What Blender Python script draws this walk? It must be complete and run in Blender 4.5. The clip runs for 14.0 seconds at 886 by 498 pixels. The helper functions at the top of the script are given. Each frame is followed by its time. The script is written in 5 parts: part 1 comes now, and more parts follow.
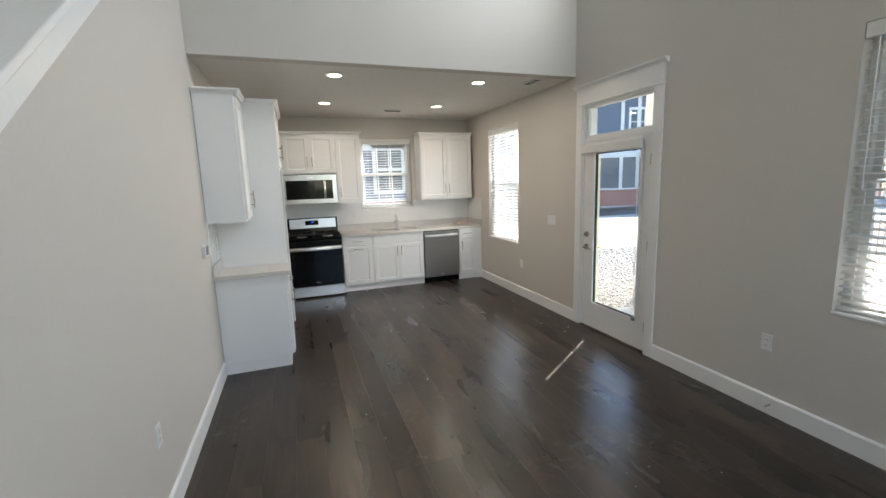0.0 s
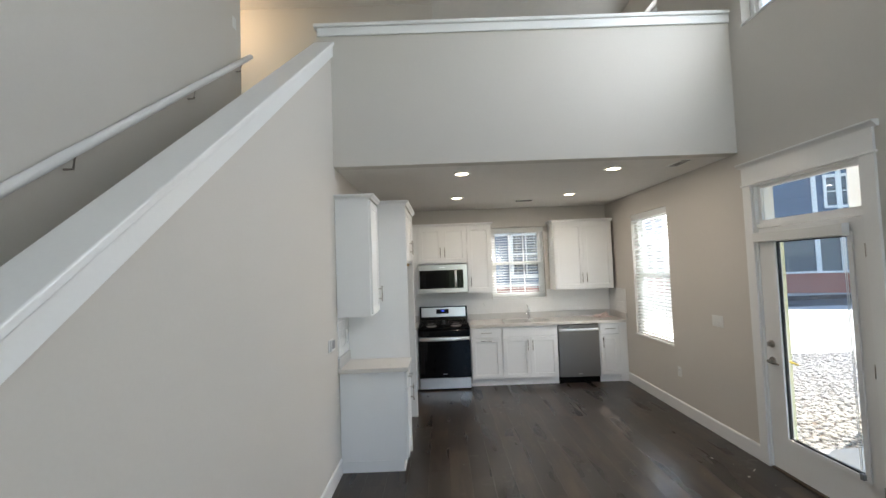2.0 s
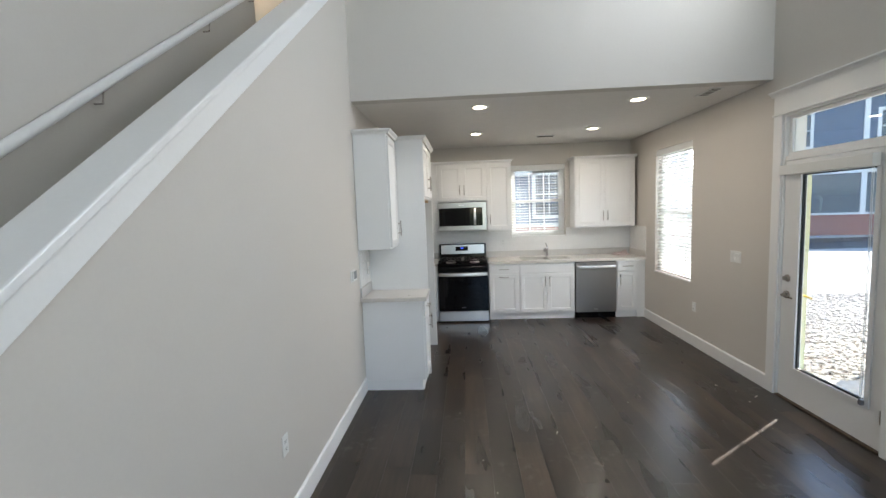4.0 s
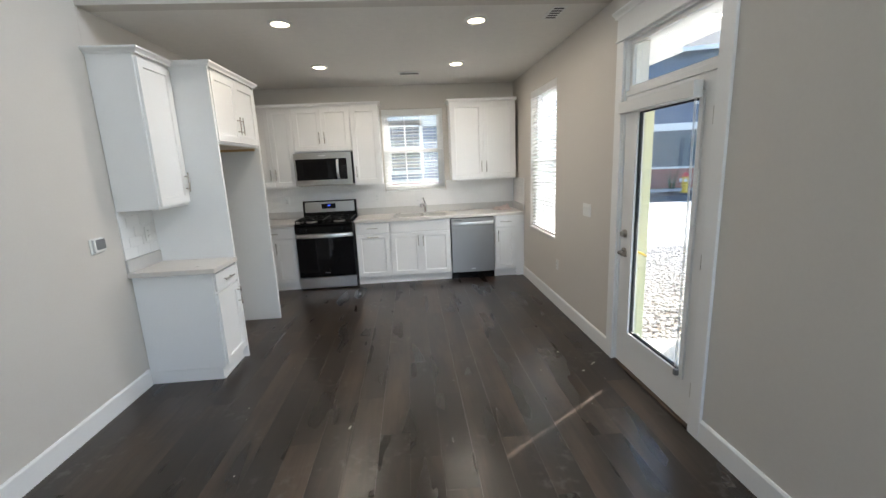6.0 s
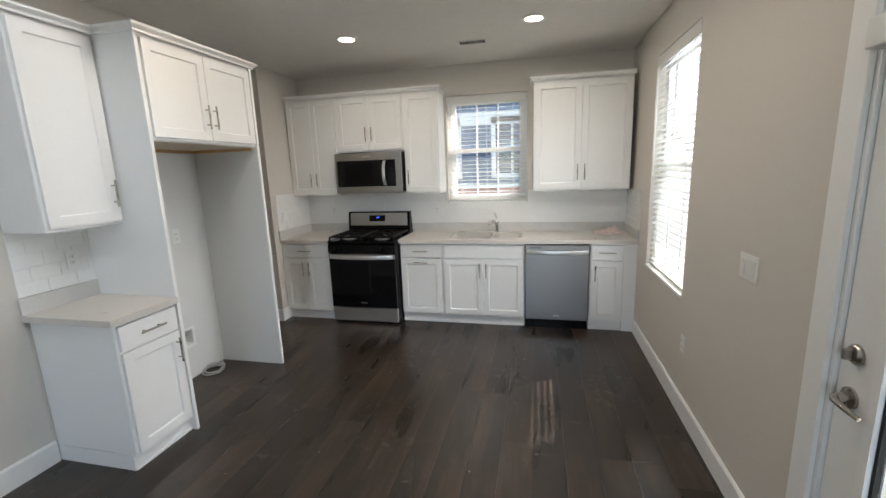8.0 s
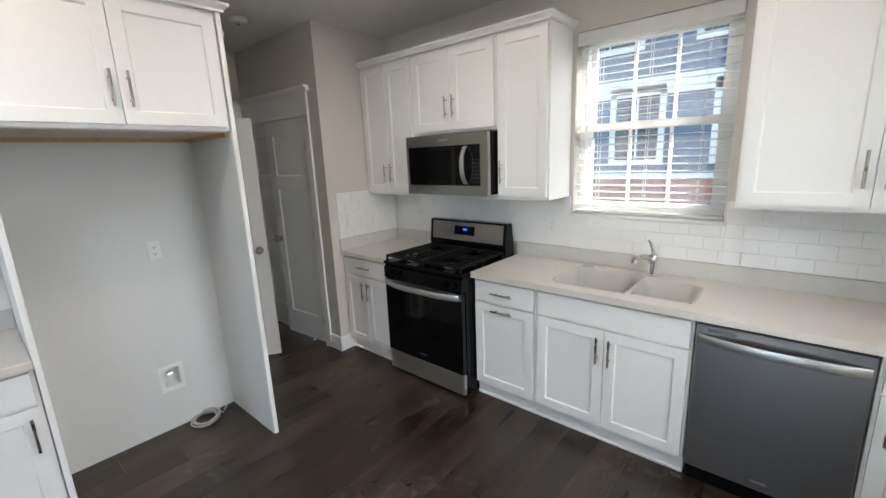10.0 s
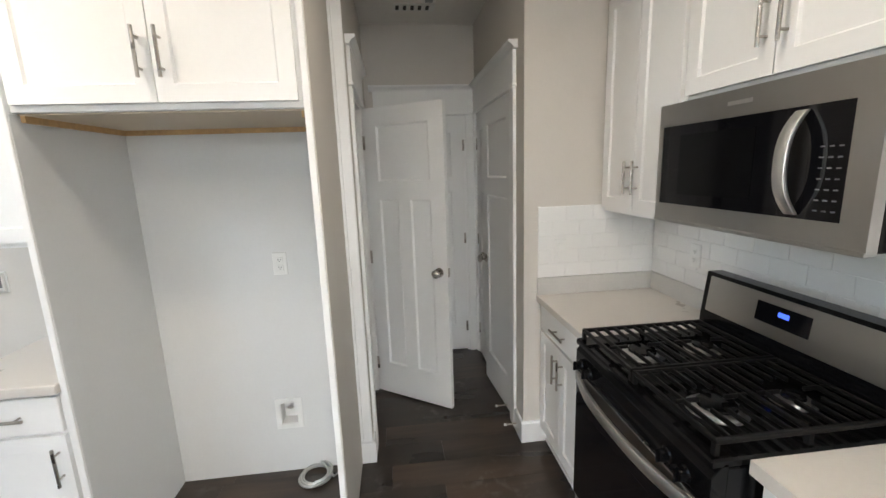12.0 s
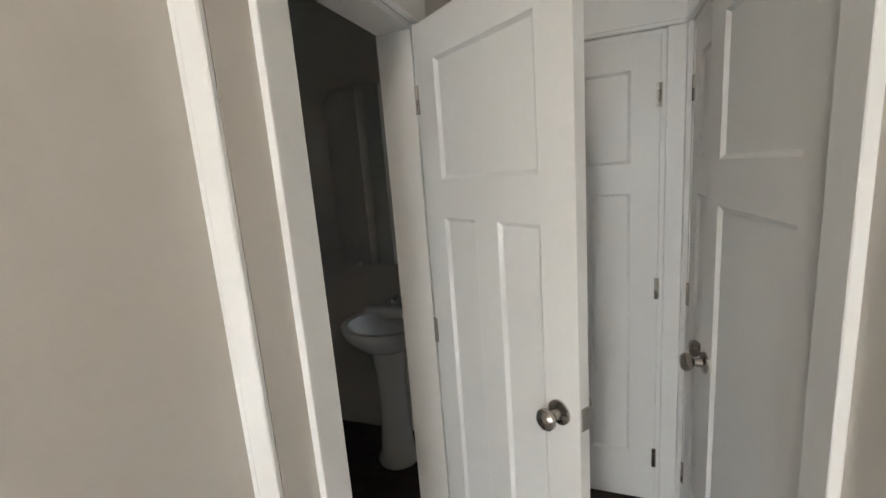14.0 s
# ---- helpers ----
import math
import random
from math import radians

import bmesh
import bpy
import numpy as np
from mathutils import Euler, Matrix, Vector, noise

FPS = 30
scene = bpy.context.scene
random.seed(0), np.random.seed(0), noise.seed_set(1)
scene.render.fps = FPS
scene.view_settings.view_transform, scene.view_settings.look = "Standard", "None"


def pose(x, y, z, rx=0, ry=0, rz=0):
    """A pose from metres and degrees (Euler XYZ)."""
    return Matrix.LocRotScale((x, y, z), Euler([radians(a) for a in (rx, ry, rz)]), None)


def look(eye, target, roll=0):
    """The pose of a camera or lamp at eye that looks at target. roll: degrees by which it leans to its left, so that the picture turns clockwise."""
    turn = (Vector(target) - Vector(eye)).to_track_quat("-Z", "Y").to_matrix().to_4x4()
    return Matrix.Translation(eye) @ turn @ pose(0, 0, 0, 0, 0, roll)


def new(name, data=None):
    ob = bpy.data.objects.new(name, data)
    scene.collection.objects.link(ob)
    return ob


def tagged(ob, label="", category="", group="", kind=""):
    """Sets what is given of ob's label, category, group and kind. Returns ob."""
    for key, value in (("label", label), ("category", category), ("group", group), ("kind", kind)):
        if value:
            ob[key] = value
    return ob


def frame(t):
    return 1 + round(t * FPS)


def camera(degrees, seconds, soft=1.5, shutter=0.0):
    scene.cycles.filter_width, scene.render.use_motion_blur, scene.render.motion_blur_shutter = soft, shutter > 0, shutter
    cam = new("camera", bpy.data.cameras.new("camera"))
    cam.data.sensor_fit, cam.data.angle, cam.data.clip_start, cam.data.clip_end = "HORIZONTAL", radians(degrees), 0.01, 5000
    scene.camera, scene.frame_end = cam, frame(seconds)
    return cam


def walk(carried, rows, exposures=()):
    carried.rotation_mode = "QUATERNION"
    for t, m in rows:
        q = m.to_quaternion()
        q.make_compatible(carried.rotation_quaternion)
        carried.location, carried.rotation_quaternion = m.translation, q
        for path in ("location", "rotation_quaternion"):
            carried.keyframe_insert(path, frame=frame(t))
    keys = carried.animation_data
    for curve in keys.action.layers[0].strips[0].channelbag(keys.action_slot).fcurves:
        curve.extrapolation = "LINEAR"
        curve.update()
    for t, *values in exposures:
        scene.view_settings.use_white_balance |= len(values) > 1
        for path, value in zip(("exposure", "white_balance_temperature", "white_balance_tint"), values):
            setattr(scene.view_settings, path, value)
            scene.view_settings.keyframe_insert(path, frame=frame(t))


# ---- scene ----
cam = camera(93.8, 14.0)
PATH = [
    (0, (0.728, 0.863, 1.657), (1.377, 2.727, 1.339), -1.9),
    (0.5, (0.856, 1.085, 1.682), (1.036, 3.06, 1.426), -0.1),
    (1, (0.908, 1.191, 1.694), (1.12, 3.167, 1.47), -0.9),
    (1.5, (0.927, 1.182, 1.719), (1.159, 3.166, 1.63), -1.7),
    (2, (0.953, 1.086, 1.784), (0.962, 3.084, 1.875), -2.1),
    (2.2, (0.933, 1.048, 1.803), (0.803, 3.04, 1.929), -2.2),
    (4.3, (1.061, 0.996, 1.7), (0.962, 2.979, 1.463), -1.9),
    (4.5, (1.167, 1.026, 1.692), (1.133, 3.007, 1.423), -1.6),
    (5, (1.441, 1.169, 1.649), (1.604, 3.128, 1.282), -2.5),
    (5.5, (1.761, 1.407, 1.636), (2.067, 3.344, 1.245), -2.2),
    (6, (2.128, 1.66, 1.612), (2.268, 3.614, 1.21), -2.5),
    (6.5, (2.401, 1.975, 1.614), (2.389, 3.925, 1.169), -2.9),
    (7, (2.588, 2.368, 1.631), (2.522, 4.318, 1.189), -2.9),
    (7.5, (2.737, 2.767, 1.639), (2.386, 4.699, 1.262), -2.6),
    (7.7, (2.754, 2.938, 1.627), (2.352, 4.861, 1.252), -2.3),
    (9.8, (2.966, 4.992, 1.666), (1.848, 6.59, 1.223), -2.6),
    (10, (2.962, 5.164, 1.669), (1.682, 6.639, 1.238), -2.3),
    (10.5, (2.869, 5.55, 1.65), (1.316, 6.76, 1.295), -2.8),
    (11, (2.679, 5.9, 1.667), (0.941, 6.825, 1.316), -2.4),
    (11.5, (2.466, 6.246, 1.658), (0.569, 6.737, 1.257), -1.9),
    (12, (2.137, 6.487, 1.626), (0.185, 6.701, 1.246), -2.0),
    (12.5, (1.748, 6.677, 1.611), (-0.212, 6.671, 1.212), -3.8),
    (13, (1.33, 6.801, 1.624), (-0.611, 6.552, 1.21), -4.6),
    (13.5, (0.925, 6.832, 1.6), (-1.008, 6.485, 1.225), -4.5),
    (14, (0.521, 6.832, 1.574), (-1.321, 6.138, 1.218), -4.4),
]
EXPOSURES = [(0.0, 1.86, 6680, 10), (1.3, 1.87, 6600, 10), (2.1, 1.75, 6600, 10), (4.3, 1.93, 6460, 10), (5.0, 1.95, 6420, 10), (7.0, 1.86, 6560, 10), (7.5, 1.78, 6600, 10), (10.0, 1.95, 6320, 10), (10.5, 1.93, 6340, 10), (11.0, 1.90, 6420, 10), (11.5, 2.1, 6500, 10), (12.0, 2.34, 6560, 10), (12.5, 2.56, 6430, 10), (13.0, 2.56, 6480, 10), (14.0, 2.76, 6640, 10)]
walk(cam, [(t, look(eye, target, roll)) for t, eye, target, roll in PATH], EXPOSURES)

# ---- world, sun, large lights ----
SUN_AZ, SUN_EL = (0.819, 0.573), 39.0
world = bpy.data.worlds.new("sky")
scene.world = world
world.use_nodes = True
wn = world.node_tree.nodes
sky = wn.new("ShaderNodeTexSky")
sky.sky_type, sky.sun_disc = "NISHITA", False
sky.sun_elevation = radians(SUN_EL)
sky.dust_density, sky.ozone_density = 0.2, 3.0
sky.sun_rotation = math.atan2(SUN_AZ[0], SUN_AZ[1])
wn["Background"].inputs[1].default_value = 0.15
world.node_tree.links.new(sky.outputs[0], wn["Background"].inputs[0])


def lamp(name, kind, power, m, color=(1, 1, 1)):
    d = bpy.data.lights.new(name, kind)
    d.energy, d.color = power, color
    ob = new(name, d)
    ob.matrix_world = m
    return ob


ch = math.cos(radians(SUN_EL))
lamp("sun", "SUN", 5.0, look((SUN_AZ[0] * ch * 30, SUN_AZ[1] * ch * 30, math.sin(radians(SUN_EL)) * 30), (0, 0, 0)), (1, 0.95, 0.88)).data.angle = radians(0.4)


def window_light(name, power, at, target, w, h, color=(0.86, 0.93, 1.0)):
    d = lamp(name, "AREA", power, look(at, target), color).data
    d.shape, d.size, d.size_y = "RECTANGLE", w, h


# added area lamps that stand in for daylight at the windows
window_light("sky_high_window", 21, (3.82, 3.35, 4.42), (0, 2.2, 1.2), 1.1, 1.05)
window_light("sky_kitchen_window", 18, (4.25, 6.52, 1.75), (0, 6.2, 1.4), 1.0, 1.4, (0.93, 0.965, 1.0))
# fill from the front, through unseen openings added in the south wall
window_light("sky_front_window", 13, (3.0, -2.08, 1.7), (0.4, 3.0, 1.2), 1.1, 1.7)
window_light("sky_front_high_window", 2.5, (2.4, -2.08, 4.3), (0.8, 4, 2.0), 2.4, 1.4)
window_light("sky_loft_window", 3.5, (3.82, 6.5, 4.5), (0, 6.5, 4.0), 1.0, 1.2)

lamp("loft_lamp", "POINT", 4, pose(-1.7, 6.0, 5.1), (1.0, 0.72, 0.45)).data.shadow_soft_size = 0.08

# ---- materials ----


def mat(name, color, rough=0.5, metal=0.0, var=0.06, scale=8.0, bump=0.0, bscale=200.0, spec=0.5, per_object=0.0, stretch=(1, 1, 1), fine=60.0, coat=0.0, rvar=0.1):
    m = bpy.data.materials.new(name)
    m.use_nodes = True
    n, l = m.node_tree.nodes, m.node_tree.links
    b = n["Principled BSDF"]
    b.inputs["Roughness"].default_value = rough
    b.inputs["Metallic"].default_value = metal
    b.inputs["Specular IOR Level"].default_value = spec
    b.inputs["Coat Weight"].default_value = coat
    tc = n.new("ShaderNodeTexCoord")
    mp = n.new("ShaderNodeMapping")
    mp.inputs["Scale"].default_value = stretch
    l.new(tc.outputs["Object"], mp.inputs[0])
    n1 = n.new("ShaderNodeTexNoise")
    n1.inputs["Scale"].default_value, n1.inputs["Detail"].default_value = scale, 4
    n2 = n.new("ShaderNodeTexNoise")
    n2.inputs["Scale"].default_value, n2.inputs["Detail"].default_value = fine, 3
    l.new(mp.outputs[0], n1.inputs[0])
    l.new(mp.outputs[0], n2.inputs[0])
    add = n.new("ShaderNodeMath")
    add.operation = "ADD"
    l.new(n1.outputs[0], add.inputs[0])
    l.new(n2.outputs[0], add.inputs[1])
    last = add.outputs[0]
    if per_object:
        oi = n.new("ShaderNodeObjectInfo")
        ma = n.new("ShaderNodeMath")
        ma.operation = "MULTIPLY_ADD"
        ma.inputs[1].default_value = per_object
        l.new(oi.outputs["Random"], ma.inputs[0])
        l.new(last, ma.inputs[2])
        last = ma.outputs[0]
    mr = n.new("ShaderNodeMapRange")
    mr.inputs[1].default_value, mr.inputs[2].default_value = 0.6, 1.4 + per_object
    mr.inputs[3].default_value, mr.inputs[4].default_value = 1 - var, 1 + var
    l.new(last, mr.inputs[0])
    mx = n.new("ShaderNodeMix")
    mx.data_type, mx.blend_type = "RGBA", "MULTIPLY"
    mx.inputs[0].default_value = 1.0
    mx.inputs[6].default_value = (*color, 1)
    l.new(mr.outputs[0], mx.inputs[7])
    l.new(mx.outputs[2], b.inputs["Base Color"])
    rr = n.new("ShaderNodeMapRange")
    rr.inputs[1].default_value, rr.inputs[2].default_value = 0.3, 0.7
    rr.inputs[3].default_value, rr.inputs[4].default_value = max(0.02, rough * (1 - rvar)), min(1, rough * (1 + rvar))
    l.new(n1.outputs[0], rr.inputs[0])
    l.new(rr.outputs[0], b.inputs["Roughness"])
    if bump:
        nb = n.new("ShaderNodeTexNoise")
        nb.inputs["Scale"].default_value, nb.inputs["Detail"].default_value = bscale, 3
        l.new(mp.outputs[0], nb.inputs[0])
        bp = n.new("ShaderNodeBump")
        bp.inputs["Strength"].default_value = bump
        bp.inputs["Distance"].default_value = 0.002
        l.new(nb.outputs[0], bp.inputs["Height"])
        l.new(bp.outputs[0], b.inputs["Normal"])
    return m


def glow(name, color, strength):
    m = bpy.data.materials.new(name)
    m.use_nodes = True
    b = m.node_tree.nodes["Principled BSDF"]
    b.inputs["Base Color"].default_value = (*color, 1)
    b.inputs["Emission Color"].default_value = (*color, 1)
    b.inputs["Emission Strength"].default_value = strength
    return m


def glass_mat(name, tint=(1, 1, 1)):
    m = bpy.data.materials.new(name)
    m.use_nodes = True
    b = m.node_tree.nodes["Principled BSDF"]
    b.inputs["Base Color"].default_value = (*tint, 1)
    b.inputs["Roughness"].default_value = 0.0
    b.inputs["IOR"].default_value = 1.45
    b.inputs["Transmission Weight"].default_value = 1.0
    # thin film of dust on the pane, also put there for the hazy glare
    n, l = m.node_tree.nodes, m.node_tree.links
    dust, mix = n.new("ShaderNodeBsdfTranslucent"), n.new("ShaderNodeMixShader")
    dust.inputs[0].default_value = (0.75, 0.78, 0.82, 1)
    tex = n.new("ShaderNodeTexNoise")
    tex.inputs["Scale"].default_value, tex.inputs["Detail"].default_value = 1.8, 4
    amount = n.new("ShaderNodeMapRange")
    amount.inputs[3].default_value, amount.inputs[4].default_value = 0.012, 0.06
    l.new(tex.outputs[0], amount.inputs[0])
    l.new(amount.outputs[0], mix.inputs[0])
    l.new(b.outputs[0], mix.inputs[1])
    l.new(dust.outputs[0], mix.inputs[2])
    l.new(mix.outputs[0], n["Material Output"].inputs[0])
    return m


PAINT = mat("beige_wall_paint", (0.60, 0.565, 0.52), 0.62, var=0.02, scale=1.2, bump=0.12, bscale=260)
CEIL = mat("ceiling_paint", (0.76, 0.735, 0.70), 0.8, var=0.04, scale=14, bump=0.5, bscale=70)
TRIM = mat("white_trim_paint", (0.80, 0.80, 0.79), 0.35, var=0.02, scale=3, bump=0.04, bscale=150)
DOORP = mat("white_door_paint", (0.78, 0.78, 0.77), 0.38, var=0.02, scale=3, bump=0.06, bscale=190)
# paler, cooler wall colour in the recess: window light put into the paint
PALE_RECESS = mat("pale_primer", (0.64, 0.64, 0.63), 0.7, var=0.02, scale=1.5, bump=0.1, bscale=240)
CAB = mat("white_cabinet_paint", (0.80, 0.795, 0.785), 0.36, var=0.015, scale=4, bump=0.03, bscale=160)
RAW = mat("raw_plywood", (0.52, 0.33, 0.15), 0.6, var=0.2, scale=4, stretch=(1, 12, 1))
QUARTZ = mat("pale_quartz", (0.60, 0.565, 0.525), 0.30, var=0.025, scale=5, fine=110)
SPLASH = mat("grey_quartz_upstand", (0.55, 0.535, 0.51), 0.32, var=0.05, scale=14, fine=90)
TILE = mat("white_glazed_tile", (0.80, 0.795, 0.78), 0.10, var=0.03, scale=6, per_object=0.6, coat=0.3)
GROUT = mat("grout", (0.80, 0.795, 0.78), 0.9, var=0.08, scale=30, bump=0.2)
STEEL = mat("brushed_steel", (0.50, 0.49, 0.475), 0.28, metal=1.0, var=0.004, scale=3, stretch=(1, 1, 60), fine=18, rvar=0.015)
# same steel darkened for the dishwasher, its dim reflections put into the colour
SHADESTEEL = mat("dark_brushed_steel", (0.38, 0.362, 0.345), 0.30, metal=1.0, var=0.004, scale=3, stretch=(60, 1, 1), fine=18, rvar=0.02)
STEELH = mat("polished_handle_steel", (0.80, 0.79, 0.775), 0.34, metal=1.0, var=0.03)
NICKEL = mat("satin_nickel", (0.42, 0.39, 0.355), 0.28, metal=1.0, var=0.05)
CHROME = mat("chrome", (0.75, 0.75, 0.76), 0.08, metal=1.0, var=0.02)
BLACKG = mat("black_glass", (0.004, 0.004, 0.005), 0.05, var=0.05, spec=0.3)
BLACKE = mat("black_enamel", (0.004, 0.004, 0.0045), 0.12, var=0.1, spec=0.2)
IRON = mat("cast_iron_grate", (0.005, 0.005, 0.005), 0.38, var=0.25, scale=30, bump=0.2, spec=0.2)
ALU = mat("burner_aluminium", (0.55, 0.54, 0.53), 0.32, metal=1.0, var=0.1)
PLASTIC = mat("white_plastic", (0.74, 0.74, 0.72), 0.4, var=0.02)
GREYP = mat("grey_plastic", (0.16, 0.165, 0.17), 0.35, var=0.05)
DARK = mat("dark_slot", (0.02, 0.02, 0.02), 0.7, var=0.1)
BLUE_LED = glow("blue_display", (0.05, 0.12, 1.0), 0.35)
LAMP = glow("lamp_lens", (1.0, 0.86, 0.66), 3.0)
SLAT = mat("white_vinyl_slat", (0.78, 0.78, 0.76), 0.45, var=0.02)
# thin vinyl lets some daylight through
sn, sl = SLAT.node_tree.nodes, SLAT.node_tree.links
thin, blend = sn.new("ShaderNodeBsdfTranslucent"), sn.new("ShaderNodeMixShader")
thin.inputs[0].default_value = (0.80, 0.80, 0.77, 1)
blend.inputs[0].default_value = 0.10
sl.new(sn["Principled BSDF"].outputs[0], blend.inputs[1])
sl.new(thin.outputs[0], blend.inputs[2])
sl.new(blend.outputs[0], sn["Material Output"].inputs[0])
VINYL = mat("white_vinyl_frame", (0.80, 0.80, 0.80), 0.4, var=0.02)
CERAMIC = mat("white_ceramic", (0.76, 0.76, 0.75), 0.08, var=0.015, coat=0.4)
GLASS = glass_mat("window_glass", (0.85, 0.88, 0.88))
SINKM = mat("composite_sink", (0.47, 0.455, 0.42), 0.45, var=0.04, scale=6, fine=90)
RUBBER = mat("black_gasket", (0.015, 0.015, 0.015), 0.6, var=0.1)
YELLOW = mat("pale_yellow_paint", (0.78, 0.75, 0.44), 0.6, var=0.05)
CONCRETE = mat("pale_concrete", (0.50, 0.485, 0.45), 0.85, var=0.10, scale=0.8, bump=0.3, bscale=40)
ASPHALT = mat("asphalt", (0.07, 0.072, 0.075), 0.9, var=0.15, scale=2, bump=0.4, bscale=80)
STONE = mat("river_stone", (0.42, 0.39, 0.35), 0.7, var=0.35, scale=3, per_object=1.0, bump=0.2, bscale=60)
SOIL = mat("dry_soil", (0.26, 0.21, 0.16), 0.95, var=0.3, scale=6, bump=0.6, bscale=50)
GRASS = mat("lawn", (0.10, 0.13, 0.05), 0.9, var=0.35, scale=3, bump=0.8, bscale=120)
MULCH = mat("dark_mulch", (0.05, 0.035, 0.028), 0.95, var=0.3, scale=8, bump=0.8, bscale=60)
# greyer siding for the lower storey, its shade put into the colour
SHADESIDE = mat("grey_lap_siding", (0.13, 0.15, 0.162), 0.6, var=0.08, scale=1.5)
SIDING = mat("blue_lap_siding", (0.115, 0.16, 0.24), 0.6, var=0.06, scale=1.5)
BRICK = mat("red_brick", (0.36, 0.15, 0.115), 0.85, var=0.25, scale=5, per_object=0.5, bump=0.3)
ROOF = mat("grey_shingle", (0.12, 0.12, 0.125), 0.9, var=0.2, scale=6, bump=0.5)
PANE = mat("dark_far_pane", (0.05, 0.06, 0.07), 0.05, var=0.1)
RED = mat("red_paint", (0.60, 0.03, 0.03), 0.4, var=0.05)
HYD = mat("yellow_enamel", (0.75, 0.50, 0.03), 0.4, var=0.06)
CLOTH = mat("pink_cloth", (0.62, 0.50, 0.47), 0.9, var=0.1, scale=20, bump=0.4, bscale=300)
COPPER = mat("dark_metal_threshold", (0.10, 0.07, 0.05), 0.5, metal=0.4, var=0.15)
HOSE = mat("braided_steel_hose", (0.55, 0.55, 0.54), 0.35, metal=0.8, var=0.2, fine=300)
PAPER = mat("white_debris", (0.7, 0.68, 0.62), 0.9, var=0.1)


def wood_floor():
    m = bpy.data.materials.new("dark_oak_plank")
    m.use_nodes = True
    n, l = m.node_tree.nodes, m.node_tree.links
    b = n["Principled BSDF"]
    tc, oi = n.new("ShaderNodeTexCoord"), n.new("ShaderNodeObjectInfo")
    off = n.new("ShaderNodeVectorMath")
    off.operation = "ADD"
    sc = n.new("ShaderNodeVectorMath")
    sc.operation = "SCALE"
    sc.inputs[0].default_value = (37.0, 91.0, 0)
    l.new(oi.outputs["Random"], sc.inputs["Scale"])
    l.new(tc.outputs["Object"], off.inputs[0])
    l.new(sc.outputs[0], off.inputs[1])

    def noise_at(scale, stretch, detail):
        mp = n.new("ShaderNodeMapping")
        mp.inputs["Scale"].default_value = stretch
        l.new(off.outputs[0], mp.inputs[0])
        t = n.new("ShaderNodeTexNoise")
        t.inputs["Scale"].default_value, t.inputs["Detail"].default_value = scale, detail
        l.new(mp.outputs[0], t.inputs[0])
        return t.outputs[0]

    grain = noise_at(6.0, (7, 0.6, 1), 5)
    cloud = noise_at(2.2, (2.4, 0.45, 1), 2.5)
    mot = n.new("ShaderNodeMath")
    mot.operation = "MULTIPLY_ADD"
    mot.inputs[1].default_value = 0.26
    l.new(grain, mot.inputs[0])
    l.new(cloud, mot.inputs[2])
    m2 = n.new("ShaderNodeMath")
    m2.operation = "MULTIPLY_ADD"
    m2.inputs[1].default_value = 0.20
    l.new(oi.outputs["Random"], m2.inputs[0])
    l.new(mot.outputs[0], m2.inputs[2])
    cr = n.new("ShaderNodeValToRGB")
    e = cr.color_ramp.elements
    e[0].position, e[0].color = 0.46, (0.0125, 0.0092, 0.0074, 1)
    e[1].position, e[1].color = 1.04, (0.074, 0.048, 0.032, 1)
    mid = cr.color_ramp.elements.new(0.74)
    mid.color = (0.0255, 0.017, 0.0118, 1)
    l.new(m2.outputs[0], cr.inputs[0])
    # dusty film left by the building work: broad soft patches, and small pale scuffs within some of them
    geo = n.new("ShaderNodeNewGeometry")

    def patch(scale, detail, lo, hi, out):
        t, r = n.new("ShaderNodeTexNoise"), n.new("ShaderNodeMapRange")
        t.inputs["Scale"].default_value, t.inputs["Detail"].default_value = scale, detail
        r.interpolation_type = "SMOOTHSTEP"
        r.inputs[1].default_value, r.inputs[2].default_value = lo, hi
        r.inputs[3].default_value, r.inputs[4].default_value = 0.0, out
        l.new(geo.outputs["Position"], t.inputs[0])
        l.new(t.outputs[0], r.inputs[0])
        return t, r.outputs[0]

    _, film = patch(0.9, 1, 0.25, 0.80, 0.015)
    _, where = patch(2.0, 3, 0.52, 0.70, 1.0)
    _, scuff = patch(17.0, 7, 0.48, 0.70, 0.42)
    both = n.new("ShaderNodeMath")
    both.operation = "MULTIPLY"
    l.new(where, both.inputs[0])
    l.new(scuff, both.inputs[1])
    total = n.new("ShaderNodeMath")
    total.operation = "ADD"
    l.new(film, total.inputs[0])
    l.new(both.outputs[0], total.inputs[1])
    mx = n.new("ShaderNodeMix")
    mx.data_type = "RGBA"
    mx.inputs[7].default_value = (0.17, 0.155, 0.14, 1)
    l.new(total.outputs[0], mx.inputs[0])
    l.new(cr.outputs[0], mx.inputs[6])
    l.new(mx.outputs[2], b.inputs["Base Color"])
    rr = n.new("ShaderNodeMapRange")
    rr.inputs[1].default_value, rr.inputs[2].default_value = 0.30, 0.70
    rr.inputs[3].default_value, rr.inputs[4].default_value = 0.26, 0.32
    l.new(cloud, rr.inputs[0])
    l.new(rr.outputs[0], b.inputs["Roughness"])
    b.inputs["Specular IOR Level"].default_value = 0.6
    bp = n.new("ShaderNodeBump")
    bp.inputs["Strength"].default_value, bp.inputs["Distance"].default_value = 0.02, 0.001
    l.new(grain, bp.inputs["Height"])
    l.new(bp.outputs[0], b.inputs["Normal"])
    return m


PLANK = wood_floor()

# ---- mesh helpers ----


